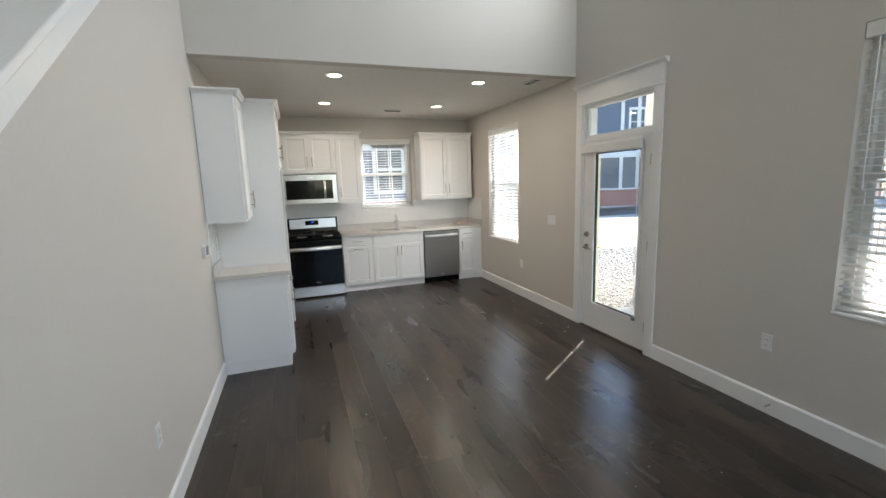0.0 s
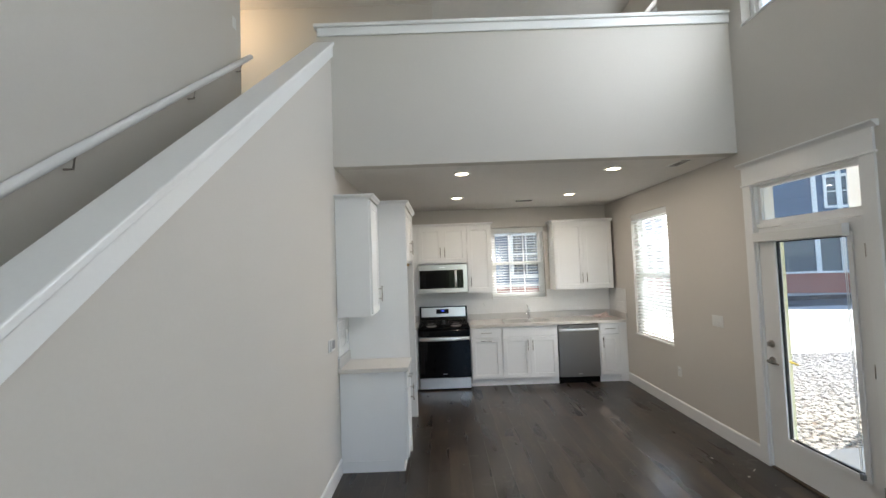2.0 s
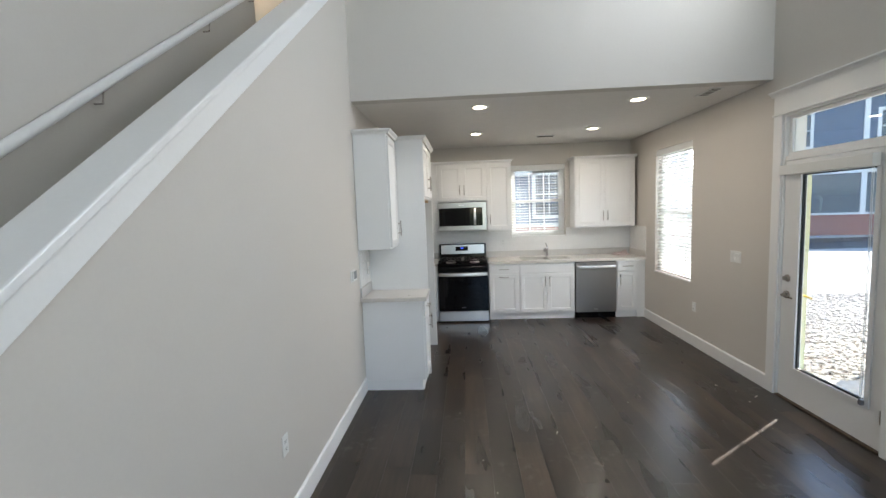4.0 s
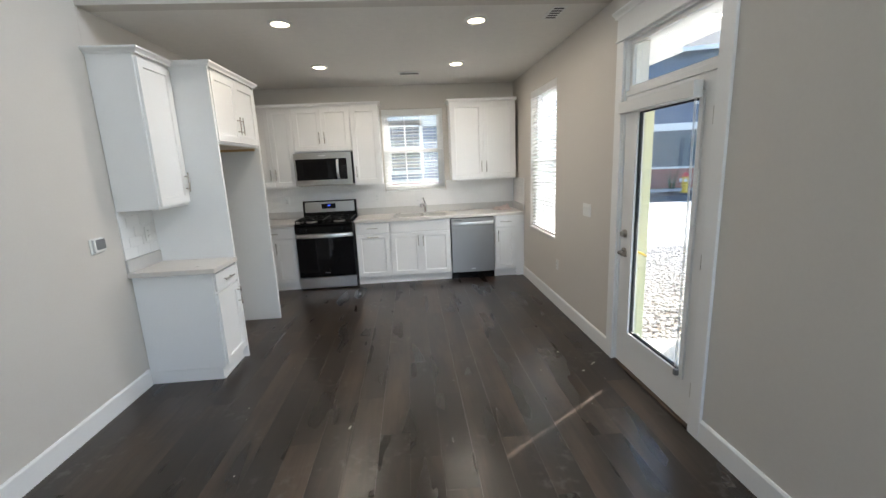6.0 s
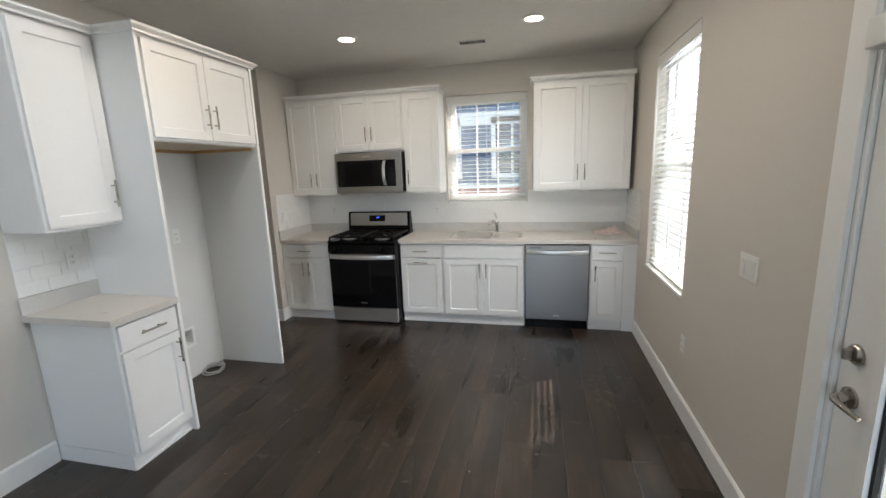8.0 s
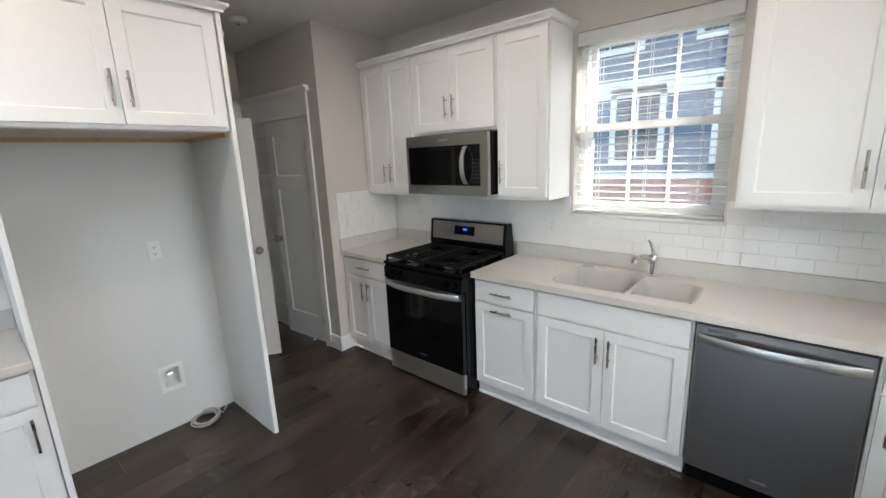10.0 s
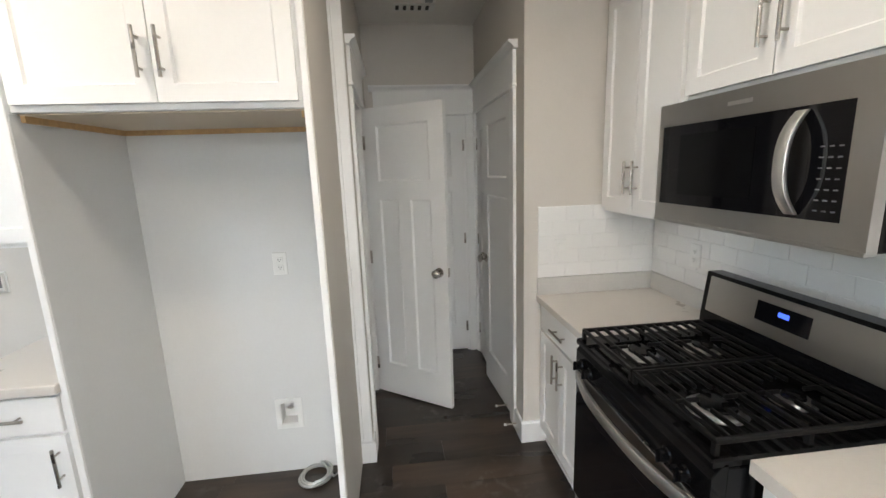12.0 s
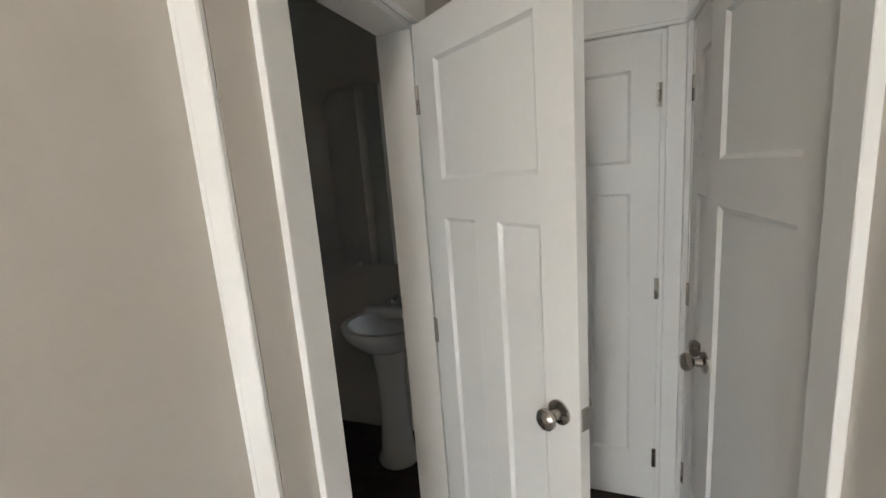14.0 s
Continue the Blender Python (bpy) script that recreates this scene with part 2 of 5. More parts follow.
def cube(bm, x0, y0, z0, x1, y1, z1, bevel=0.0, seg=1):
    """A box between two corners, with its edges rounded off."""
    r = bmesh.ops.create_cube(bm, size=1.0)
    vs = r["verts"]
    bmesh.ops.transform(bm, verts=vs, matrix=Matrix.Translation(((x0 + x1) / 2, (y0 + y1) / 2, (z0 + z1) / 2)) @ Matrix.Diagonal((abs(x1 - x0), abs(y1 - y0), abs(z1 - z0), 1)))
    if bevel:
        es = list({e for v in vs for e in v.link_edges})
        bmesh.ops.bevel(bm, geom=es, offset=bevel, segments=seg, affect="EDGES", profile=0.5)
    return bm


def slab(*a, bevel=0.0, seg=1):
    return cube(bmesh.new(), *a, bevel=bevel, seg=seg)


def prism(points, axis, lo, hi, bevel=0.0):
    """A flat outline pushed along an axis: points are (u, v) in the other two axes, in order."""
    bm = bmesh.new()

    def put(u, v, w):
        return {"x": (w, u, v), "y": (u, w, v), "z": (u, v, w)}[axis]

    a = [bm.verts.new(put(u, v, lo)) for u, v in points]
    b = [bm.verts.new(put(u, v, hi)) for u, v in points]
    bm.faces.new(a)
    bm.faces.new(b[::-1])
    for i in range(len(a)):
        j = (i + 1) % len(a)
        bm.faces.new((a[i], b[i], b[j], a[j]))
    bmesh.ops.recalc_face_normals(bm, faces=bm.faces)
    if bevel:
        bmesh.ops.bevel(bm, geom=list(bm.edges), offset=bevel, segments=2, affect="EDGES", profile=0.5)
    return bm


def rod(bm, a, b, r, seg=12, r2=None):
    a, b = Vector(a), Vector(b)
    m = Matrix.Translation((a + b) / 2) @ (b - a).to_track_quat("Z", "Y").to_matrix().to_4x4()
    bmesh.ops.create_cone(bm, cap_ends=True, segments=seg, radius1=r, radius2=r if r2 is None else r2, depth=(b - a).length, matrix=m)
    return bm


def strap(axis, a, b, lo, hi, bow, thick, n=14):
    """A bowed flat strap from a to b along an axis ("x" or "z"), lo..hi wide on the other, standing out to -y by bow."""
    out, inn = [], []
    for k in range(n + 1):
        u = k / n
        h = bow * (1 - abs(2 * u - 1) ** 2.6)
        out.append((a + (b - a) * u, -h - thick))
        inn.append((a + (b - a) * u, -max(0.0, h - thick * 0.2) if 0 < k < n else 0.0))
    if axis == "x":
        return prism(out + inn[::-1], "z", lo, hi, bevel=0.0015)
    return prism([(v, u) for u, v in out + inn[::-1]], "x", lo, hi, bevel=0.0015)


def lathe(profile, seg=24, m=None):
    """A turned shape: profile of (radius, height)."""
    bm = bmesh.new()
    rings = []
    for r, z in profile:
        rings.append([bm.verts.new((r * math.cos(2 * math.pi * k / seg), r * math.sin(2 * math.pi * k / seg), z)) for k in range(seg)])
    for p, q in zip(rings, rings[1:]):
        for k in range(seg):
            bm.faces.new((p[k], p[(k + 1) % seg], q[(k + 1) % seg], q[k]))
    bm.faces.new(rings[0][::-1])
    bm.faces.new(rings[-1])
    if m is not None:
        bmesh.ops.transform(bm, verts=bm.verts, matrix=m)
    bmesh.ops.recalc_face_normals(bm, faces=bm.faces)
    return bm


def tube(points, r, seg=10):
    """A bent pipe through points."""
    bm = bmesh.new()
    pts = [Vector(p) for p in points]
    rings = []
    for i, p in enumerate(pts):
        d = (pts[min(i + 1, len(pts) - 1)] - pts[max(i - 1, 0)]).normalized()
        u = d.cross(Vector((0.31, 0.17, 0.93))).normalized()
        v = d.cross(u)
        rr = r[i] if isinstance(r, (list, tuple)) else r
        rings.append([bm.verts.new(p + rr * (math.cos(2 * math.pi * k / seg) * u + math.sin(2 * math.pi * k / seg) * v)) for k in range(seg)])
    for p, q in zip(rings, rings[1:]):
        for k in range(seg):
            bm.faces.new((p[k], p[(k + 1) % seg], q[(k + 1) % seg], q[k]))
    bm.faces.new(rings[0][::-1])
    bm.faces.new(rings[-1])
    bmesh.ops.recalc_face_normals(bm, faces=bm.faces)
    return bm


def finish(bm, name, material, smooth=False):
    me = bpy.data.meshes.new(name)
    if smooth:
        for f in bm.faces:
            f.smooth = True
        for e in bm.edges:
            e.smooth = len(e.link_faces) != 2 or e.calc_face_angle(0) < 0.7
    bm.to_mesh(me)
    bm.free()
    me.materials.append(material)
    return me


def part(name, bm, material, parent, label="", smooth=False, at=None):
    ob = new(name, finish(bm, name, material, smooth))
    ob.parent = parent
    if at is not None:
        ob.matrix_basis = at
    if label:
        tagged(ob, label)
    return ob


def twin(ob, parent, at):
    """Another part on the same mesh."""
    o = new(ob.name.split(".")[0], ob.data)
    o.parent = parent
    o.matrix_basis = at
    return o


def thing(name, label, category, m=None, group=""):
    ob = new(name)
    ob.empty_display_size = 0.05
    if m is not None:
        ob.matrix_basis = m
    return tagged(ob, label, category, group)


def solid(name, bm, material, label, category, group="", smooth=False, m=None):
    ob = new(name, finish(bm, name, material, smooth))
    if m is not None:
        ob.matrix_basis = m
    return tagged(ob, label, category, group)


def structure(name, bm, material, label, category, smooth=False):
    return tagged(new(name, finish(bm, name, material, smooth)), label, category, kind="structure")


def wall_with_holes(axis, lo, hi, u0, u1, z0, z1, holes):
    """A wall of thickness lo..hi on an axis, over u0..u1 and z0..z1, with rectangular openings (u0, u1, z0, z1)."""
    us = sorted({u0, u1, *[h[0] for h in holes], *[h[1] for h in holes]})
    zs = sorted({z0, z1, *[h[2] for h in holes], *[h[3] for h in holes]})

    def free(a, b, c, d):
        return any(h[0] <= a and b <= h[1] and h[2] <= c and d <= h[3] for h in holes)

    bm = bmesh.new()
    idx = {}

    def vert(w, u, z):
        k = (w, round(u, 5), round(z, 5))
        if k not in idx:
            idx[k] = bm.verts.new((w, u, z) if axis == "x" else (u, w, z))
        return idx[k]

    cells = {(i, j) for i in range(len(us) - 1) for j in range(len(zs) - 1) if not free(us[i], us[i + 1], zs[j], zs[j + 1])}
    for i, j in cells:
        a, b, c, d = us[i], us[i + 1], zs[j], zs[j + 1]
        bm.faces.new([vert(lo, a, c), vert(lo, b, c), vert(lo, b, d), vert(lo, a, d)])
        bm.faces.new([vert(hi, a, c), vert(hi, a, d), vert(hi, b, d), vert(hi, b, c)])
        for (p, q), e in (((i - 1, j), ((a, c), (a, d))), ((i + 1, j), ((b, c), (b, d))), ((i, j - 1), ((a, c), (b, c))), ((i, j + 1), ((a, d), (b, d)))):
            if (p, q) not in cells:
                (ua, za), (ub, zb) = e
                bm.faces.new([vert(lo, ua, za), vert(hi, ua, za), vert(hi, ub, zb), vert(lo, ub, zb)])
    bmesh.ops.recalc_face_normals(bm, faces=bm.faces)
    return bm


# ---- large structure ----
XR, YB, ZK, ZH = 3.695, 7.93, 2.735, 5.40
YP = 4.83                          # face of the loft parapet
KW = (6.08, 7.02, 0.75, 2.44)      # kitchen side window: y, z
SW = (1.77, 2.655, 1.24, 2.41)     # sink window: x, z
LW = (1.42, 2.35, 0.81, 2.43)      # living window
DR = (3.735, 4.685, 0.0, 2.41)     # garden door with transom
structure("wall_east", wall_with_holes("x", XR, XR + 0.17, -2.1, YB + 0.17, -0.2, ZH, [KW, LW, DR, (2.75, 4.667, 3.83, 5.0), (6.0, 7.0, 3.9, 5.0)]), PAINT, "smooth beige painted wall with windows and a glazed door", "wall")
structure("wall_north", wall_with_holes("y", YB, YB + 0.17, -0.15, XR, -0.2, ZH, [SW]), PAINT, "beige painted kitchen wall with a window over the sink", "wall")
# its two openings are unseen, added for the front fill lamps
structure("wall_south", wall_with_holes("y", -2.22, -2.10, -1.2, XR + 0.17, -0.2, ZH, [(1.2, 3.6, 0.8, 2.6), (1.2, 3.6, 3.6, 5.0)]), PAINT, "plain beige end wall of the living room", "wall")
structure("wall_kitchen_west", wall_with_holes("x", -0.12, 0, YP, 6.17, 0, ZK, [(5.805, 5.895, 0.288, 0.412)]), PAINT, "beige wall behind the refrigerator recess", "wall")
structure("wall_recess_back", wall_with_holes("x", 0.0005, 0.003, 5.264, 6.1915, 0, 1.84, [(5.805, 5.895, 0.288, 0.412)]), PALE_RECESS, "back wall of the refrigerator recess, coloured paler for its window light", "wall")
structure("wall_hall_stub", slab(-0.10, 6.172, 0, 0, 6.285, ZK), PAINT, "narrow beige wall end beside the hall", "wall")
structure("wall_kitchen_northwest", slab(-0.15, 7.17, 0, -0.03, YB, ZK), PAINT, "beige wall end beside the range counter", "wall")
structure("wall_hall_south", wall_with_holes("y", 6.165, 6.285, -1.36, -0.1, 0, ZK, [(-0.80, -0.175, 0, 2.05)]), PAINT, "beige hall wall with the bathroom doorway", "wall")
structure("wall_hall_north", wall_with_holes("y", 7.17, 7.29, -1.36, -0.15, 0, ZK, [(-1.31, -0.26, 0, 2.05)]), PAINT, "beige hall wall with a closet opening", "wall")
structure("wall_hall_west", wall_with_holes("x", -1.48, -1.36, 6.165, 7.29, 0, ZK, [(6.42, 7.09, 0, 2.05)]), PAINT, "beige wall at the end of the hall", "wall")
structure("wall_closet", slab(-1.48, 7.9, 0, -0.15, 7.99, ZK), PAINT, "plain wall at the back of the closet", "wall")
structure("wall_bath_west", slab(-1.72, 4.78, 0, -1.60, 6.165, ZK), PAINT, "dim beige bathroom wall", "wall")
structure("wall_bath_south", slab(-1.60, 4.78, 0, -0.12, 4.90, ZK), PAINT, "dim beige bathroom wall", "wall")
structure("wall_back_room", slab(-2.2, 6.0, 0, -2.1, 7.9, ZK), PAINT, "plain wall beyond the hall door", "wall")
# half wall along the stairs
S0, SL = 1.576 - 0.769 * 1.976, 0.769
structure("wall_stair_half", prism([(-2.1, 0), (YP - 0.001, 0), (YP - 0.001, S0 + YP * SL + 0.101), (0.0, S0 + 0.101), (-2.1, S0 + 0.101)], "x", -0.12, 0), PAINT, "beige half wall that climbs with the stairs", "wall")
structure("wall_stair_west", slab(-1.19, -2.1, 0, -1.07, 5.34, ZH), PAINT, "tall beige wall of the stairwell", "wall")
structure("wall_loft_front", slab(0.0, YP, ZK, XR, YP + 0.12, 4.035), PAINT, "pale loft parapet wall above the kitchen opening", "wall")
structure("wall_loft_parapet_west", slab(-0.12, YP, ZK, 0.0, YP + 0.12, 4.035), PAINT, "end of the loft parapet at the stairs", "wall")
structure("wall_loft_back", slab(-2.6, 6.6, 3.05, 0.95, 6.72, ZH), PAINT, "beige loft wall", "wall")
structure("wall_loft_west", slab(-2.72, 4.0, 3.05, -2.6, 8.0, ZH), PAINT, "beige loft wall", "wall")
structure("floor_loft", slab(-2.6, 5.02, 2.80, XR, YB, 3.05), PAINT, "loft floor", "floor")
structure("ceiling_kitchen", slab(-2.1, YP + 0.1205, ZK, XR, YB, ZK + 0.06), CEIL, "textured off-white kitchen ceiling", "ceiling")
structure("ceiling_high", slab(-2.72, -2.22, ZH, XR + 0.17, YB + 0.17, ZH + 0.15), CEIL, "high off-white ceiling", "ceiling")
structure("subfloor", slab(-2.2, -2.22, -0.12, XR, YB, -0.012), DARK, "dark subfloor under the planks", "floor")

# unseen overhang, added to keep direct sun off the stair wall
structure("roof_eave", slab(XR + 0.171, -2.3, ZH + 0.02, 5.75, 8.4, ZH + 0.16), TRIM, "unseen white slab added to block sun from the high window", "roof")

# stairs behind the half wall
st = bmesh.new()
for k in range(16):
    cube(st, -1.06, 1.43 + 0.25 * k, 0, -0.125, 1.43 + 0.25 * (k + 1) + 0.02, 0.1906 * (k + 1))
structure("stairs", st, TRIM, "enclosed flight of stairs behind the half wall", "stairs")

# sloped cap and apron on the half wall
ap = prism([(-0.6, S0 - 0.6 * SL), (YP - 0.001, S0 + YP * SL), (YP - 0.001, S0 + YP * SL + 0.1), (-0.6, S0 - 0.6 * SL + 0.1)], "x", 0.0, 0.019)
structure("trim_stair_apron", ap, TRIM, "white apron board under the sloped stair cap", "trim")
cp = prism([(-0.6, S0 - 0.6 * SL + 0.1), (YP - 0.002, S0 + YP * SL + 0.1), (YP - 0.002, S0 + YP * SL + 0.138), (-0.6, S0 - 0.6 * SL + 0.138)], "x", -0.15, 0.035, bevel=0.006)
structure("trim_stair_cap", cp, TRIM, "white sloped cap on the stair half wall", "trim")
structure("trim_loft_cap", slab(-0.15, YP - 0.035, 4.035, XR - 0.001, YP + 0.155, 4.07, bevel=0.006), TRIM, "white cap on the loft parapet", "trim")
structure("trim_loft_apron", slab(-0.12, YP - 0.018, 3.955, XR - 0.001, YP, 4.035, bevel=0.004), TRIM, "white apron board under the loft cap", "trim")

# handrail on the stairwell wall
hr = thing("handrail", "white wooden handrail on brackets along the stairwell wall", "handrail", pose(-1.0, 2.0, 2.231 - 0.767 * 0.967))
part("rail", tube([(0, -1.6, -1.6 * 0.767), (0, 1.0, 0.767), (0, 3.40, 3.40 * 0.767)], 0.028, 12), TRIM, hr, smooth=True)
for yy in (0.2, 1.3, 2.4, 3.2):
    part("bracket", tube([(-0.06, yy, yy * 0.767 - 0.10), (-0.01, yy, yy * 0.767 - 0.10), (0, yy, yy * 0.767 - 0.03)], 0.007, 8), NICKEL, hr)


def baseboard(name, axis, face, sign, a, b, h=0.133):
    """A board with an eased top along a wall face; sign says which way it stands out."""
    t = 0.015 * sign
    prof = [(0, 0), (t, 0), (t, h - 0.012), (t * 0.45, h), (0, h)]
    prof = [(face + u, v) for u, v in prof]
    if axis == "y":
        bm = prism(prof, "y", a, b)
    else:
        bm = prism(prof, "x", a, b)
    return structure(name, bm, TRIM, "white painted baseboard", "baseboard")


baseboard("baseboard_west", "y", 0.0, 1, -2.1, 4.835)
baseboard("baseboard_east_kitchen", "y", XR, -1, 4.781, 7.335)
baseboard("baseboard_east_living", "y", XR, -1, -2.1, 3.639)
baseboard("baseboard_stub", "y", 0.0, 1, 6.22, 6.285)
baseboard("baseboard_hall_south", "x", 6.285, 1, -0.085, 0.015)
baseboard("baseboard_hall_north", "x", 7.17, -1, -0.17, -0.0305)
baseboard("baseboard_northwest", "y", -0.03, 1, 7.155, 7.34)
baseboard("baseboard_south", "x", -2.10, 1, 0, XR)


structure("trim_recess_scribe", slab(0.0, 6.2195, 0.133, 0.010, 6.236, 2.44, bevel=0.003), TRIM, "white scribe strip beside the recess panel", "trim")
structure("trim_hall_corner", slab(0.0, 6.2365, 0.133, 0.014, 6.285, 2.44, bevel=0.003), TRIM, "white corner board at the hall opening", "trim")


# ---- doors and casings ----
def casing_local(w, h, parent, frieze=0.19, cw=0.085):
    """Flat casing with frieze and crown round an opening w wide and h high; local x along the wall, front to -y."""
    part("casing_leg", slab(-cw, -0.018, 0, 0, 0, h, bevel=0.002), TRIM, parent)
    part("casing_leg", slab(w, -0.018, 0, w + cw, 0, h, bevel=0.002), TRIM, parent)
    part("fillet", slab(-cw - 0.012, -0.026, h, w + cw + 0.012, 0, h + 0.018, bevel=0.004), TRIM, parent)
    part("frieze", slab(-cw, -0.019, h + 0.018, w + cw, 0, h + frieze, bevel=0.001), TRIM, parent)
    z = h + frieze
    prof = [(0, z), (-0.021, z), (-0.026, z + 0.012), (-0.040, z + 0.024), (-0.050, z + 0.030), (-0.050, z + 0.042), (0, z + 0.042)]
    part("crown", prism(prof, "x", -cw - 0.03, w + cw + 0.03), TRIM, parent)


def jambs(w, h, depth, parent):
    part("jamb", slab(0, 0, 0, 0.018, depth, h), TRIM, parent)
    part("jamb", slab(w - 0.018, 0, 0, w, depth, h), TRIM, parent)
    part("head_jamb", slab(0.018, 0, h - 0.018, w - 0.018, depth, h), TRIM, parent)


def panel_door(w, h, t, columns):
    """A moulded door leaf with one wide upper panel and tall lower panels; origin at its hinge foot, x to the latch."""
    st_, top, midz0, midz1, bot = 0.105, 0.115, 1.425, 1.545, 0.235
    if columns == 1:
        st_ = 0.095
    holes = [(st_, w - st_, midz1, h - top)]
    if columns == 1:
        holes.append((st_, w - st_, bot, midz0))
    else:
        mull = 0.095
        c = w / 2
        holes += [(st_, c - mull / 2, bot, midz0), (c + mull / 2, w - st_, bot, midz0)]
    bm = wall_with_holes("y", -t / 2, t / 2, 0, w, 0, h, holes)
    for a, b, c0, c1 in holes:
        for s in (1, -1):
            # sloped moulding round a sunk panel
            o = [(a, c0), (b, c0), (b, c1), (a, c1)]
            i = [(a + 0.012, c0 + 0.012), (b - 0.012, c0 + 0.012), (b - 0.012, c1 - 0.012), (a + 0.012, c1 - 0.012)]
            ov = [bm.verts.new((x, s * t / 2, z)) for x, z in o]
            iv = [bm.verts.new((x, s * (t / 2 - 0.009), z)) for x, z in i]
            for k in range(4):
                bm.faces.new((ov[k], ov[(k + 1) % 4], iv[(k + 1) % 4], iv[k]))
            bm.faces.new(iv)
    bmesh.ops.remove_doubles(bm, verts=bm.verts, dist=1e-5)
    bmesh.ops.recalc_face_normals(bm, faces=bm.faces)
    return bm


def knob(parent, x, z, t, sides=(1, -1)):
    prof = [(0.032, 0.0), (0.032, 0.006), (0.014, 0.010), (0.011, 0.030), (0.020, 0.036), (0.027, 0.046), (0.027, 0.056), (0.020, 0.064), (0.006, 0.067)]
    for s in sides:
        part("knob", lathe(prof, 24, pose(x, s * t / 2, z, -90 * s, 0, 0)), NICKEL, parent, "satin nickel round knob", smooth=True)


def hinge(parent, x, z, y):
    bm = rod(bmesh.new(), (x, y, z - 0.045), (x, y, z + 0.045), 0.006, 10)
    cube(bm, x - 0.004, y - 0.003, z - 0.045, x + 0.012, y + 0.003, z + 0.045)
    return part("hinge", bm, NICKEL, parent, "satin nickel hinge")


# bathroom doorway (hall south wall, its face to +y)
d = thing("door_1", "white three-panel bathroom door standing open into the hall", "door", pose(-0.175, 6.285, 0, 0, 0, 180))
d["kind"] = "structure"
casing_local(0.625, 2.05, d)
jambs(0.625, 2.05, 0.12, d)
leaf = part("leaf", panel_door(0.61, 2.02, 0.035, 2), DOORP, d, at=pose(0.615, -0.020, 0.012, 0, 0, 180 + 54.5))
knob(leaf, 0.55, 0.955, 0.035)
part("latch", slab(0.609, -0.012, 0.927, 0.613, 0.012, 0.985), NICKEL, leaf)
for z in (0.22, 1.02, 1.80):
    hinge(leaf, 0.0, z, -0.019)

# double closet doors (hall north wall, face to -y)
d = thing("door_2", "white double closet doors, one slightly ajar, nickel knobs", "door", pose(-1.31, 7.17, 0))
d["kind"] = "structure"
casing_local(1.05, 2.05, d)
jambs(1.05, 2.05, 0.12, d)
a = part("leaf", panel_door(0.430, 2.02, 0.035, 1), DOORP, d, at=pose(0.019, 0.02, 0.012))
b = part("leaf", panel_door(0.578, 2.02, 0.035, 1), DOORP, d, at=pose(1.031, 0.02, 0.012, 0, 0, 184.5))
knob(a, 0.385, 0.955, 0.035, (-1,))
knob(b, 0.530, 0.955, 0.035, (1,))
for z in (0.22, 1.02, 1.80):
    hinge(a, 0.0, z, -0.02)
    hinge(b, 0.0, z, 0.02)

# door at the end of the hall (face to +x)
d = thing("door_3", "white three-panel door at the end of the hall, closed", "door", pose(-1.36, 6.42, 0, 0, 0, 90))
d["kind"] = "structure"
casing_local(0.67, 2.05, d, cw=0.07)
jambs(0.67, 2.05, 0.12, d)
a = part("leaf", panel_door(0.632, 2.02, 0.035, 2), DOORP, d, at=pose(0.651, 0.02, 0.012, 0, 0, 180))
knob(a, 0.57, 0.955, 0.035, (1,))
for z in (0.22, 1.02, 1.80):
    hinge(a, 0.0, z, 0.02)

# glazed garden door with transom (east wall, face to -x): local x runs towards -y
d = thing("door_4", "white glazed garden door with a transom window above", "door", pose(XR, 4.685, 0, 0, 0, -90))
d["kind"] = "structure"
W4 = 0.95
casing_local(W4, 2.405, d, frieze=0.165, cw=0.095)
part("jamb", slab(0, 0, 0, 0.018, 0.068, 2.41), TRIM, d)
part("jamb", slab(0, 0.068, 2.046, 0.018, 0.17, 2.41), TRIM, d)
part("outer_jamb", slab(0.001, 0.068, 0, 0.018, 0.172, 2.045), YELLOW, d, "pale yellow outer jamb")
part("brickmould", slab(-0.075, 0.172, 0, 0.018, 0.232, 2.045, bevel=0.003), YELLOW, d, "pale yellow outer moulding")
part("jamb", slab(W4 - 0.018, 0, 0, W4, 0.17, 2.41), TRIM, d)
part("head_jamb", slab(0.018, 0, 2.392, W4 - 0.018, 0.17, 2.41), TRIM, d)
part("transom_bar", slab(0.018, 0.008, 2.025, W4 - 0.018, 0.13, 2.062, bevel=0.002), TRIM, d)
part("threshold", slab(0.018, -0.012, 0, W4 - 0.018, 0.17, 0.014, bevel=0.003), COPPER, d, "dark bronze threshold")
tb = wall_with_holes("y", 0.03, 0.075, 0.018, W4 - 0.018, 2.062, 2.392, [(0.052, W4 - 0.052, 2.092, 2.368)])
part("transom_frame", tb, TRIM, d)
g = part("transom_pane", slab(0.052, 0.05, 2.092, W4 - 0.052, 0.055, 2.368), GLASS, d)
g.visible_shadow = False
GD = (0.195, 0.815, 0.300, 1.905)
leaf = part("leaf", wall_with_holes("y", 0.0, 0.045, 0.022, W4 - 0.022, 0.016, 2.02, [GD]), DOORP, d, at=pose(0, 0.012, 0))
fr = wall_with_holes("y", -0.012, 0.0, GD[0] - 0.028, GD[1] + 0.028, GD[2] - 0.028, GD[3] + 0.028, [(GD[0] + 0.004, GD[1] - 0.004, GD[2] + 0.004, GD[3] - 0.004)])
part("glazing_frame", fr, TRIM, leaf)
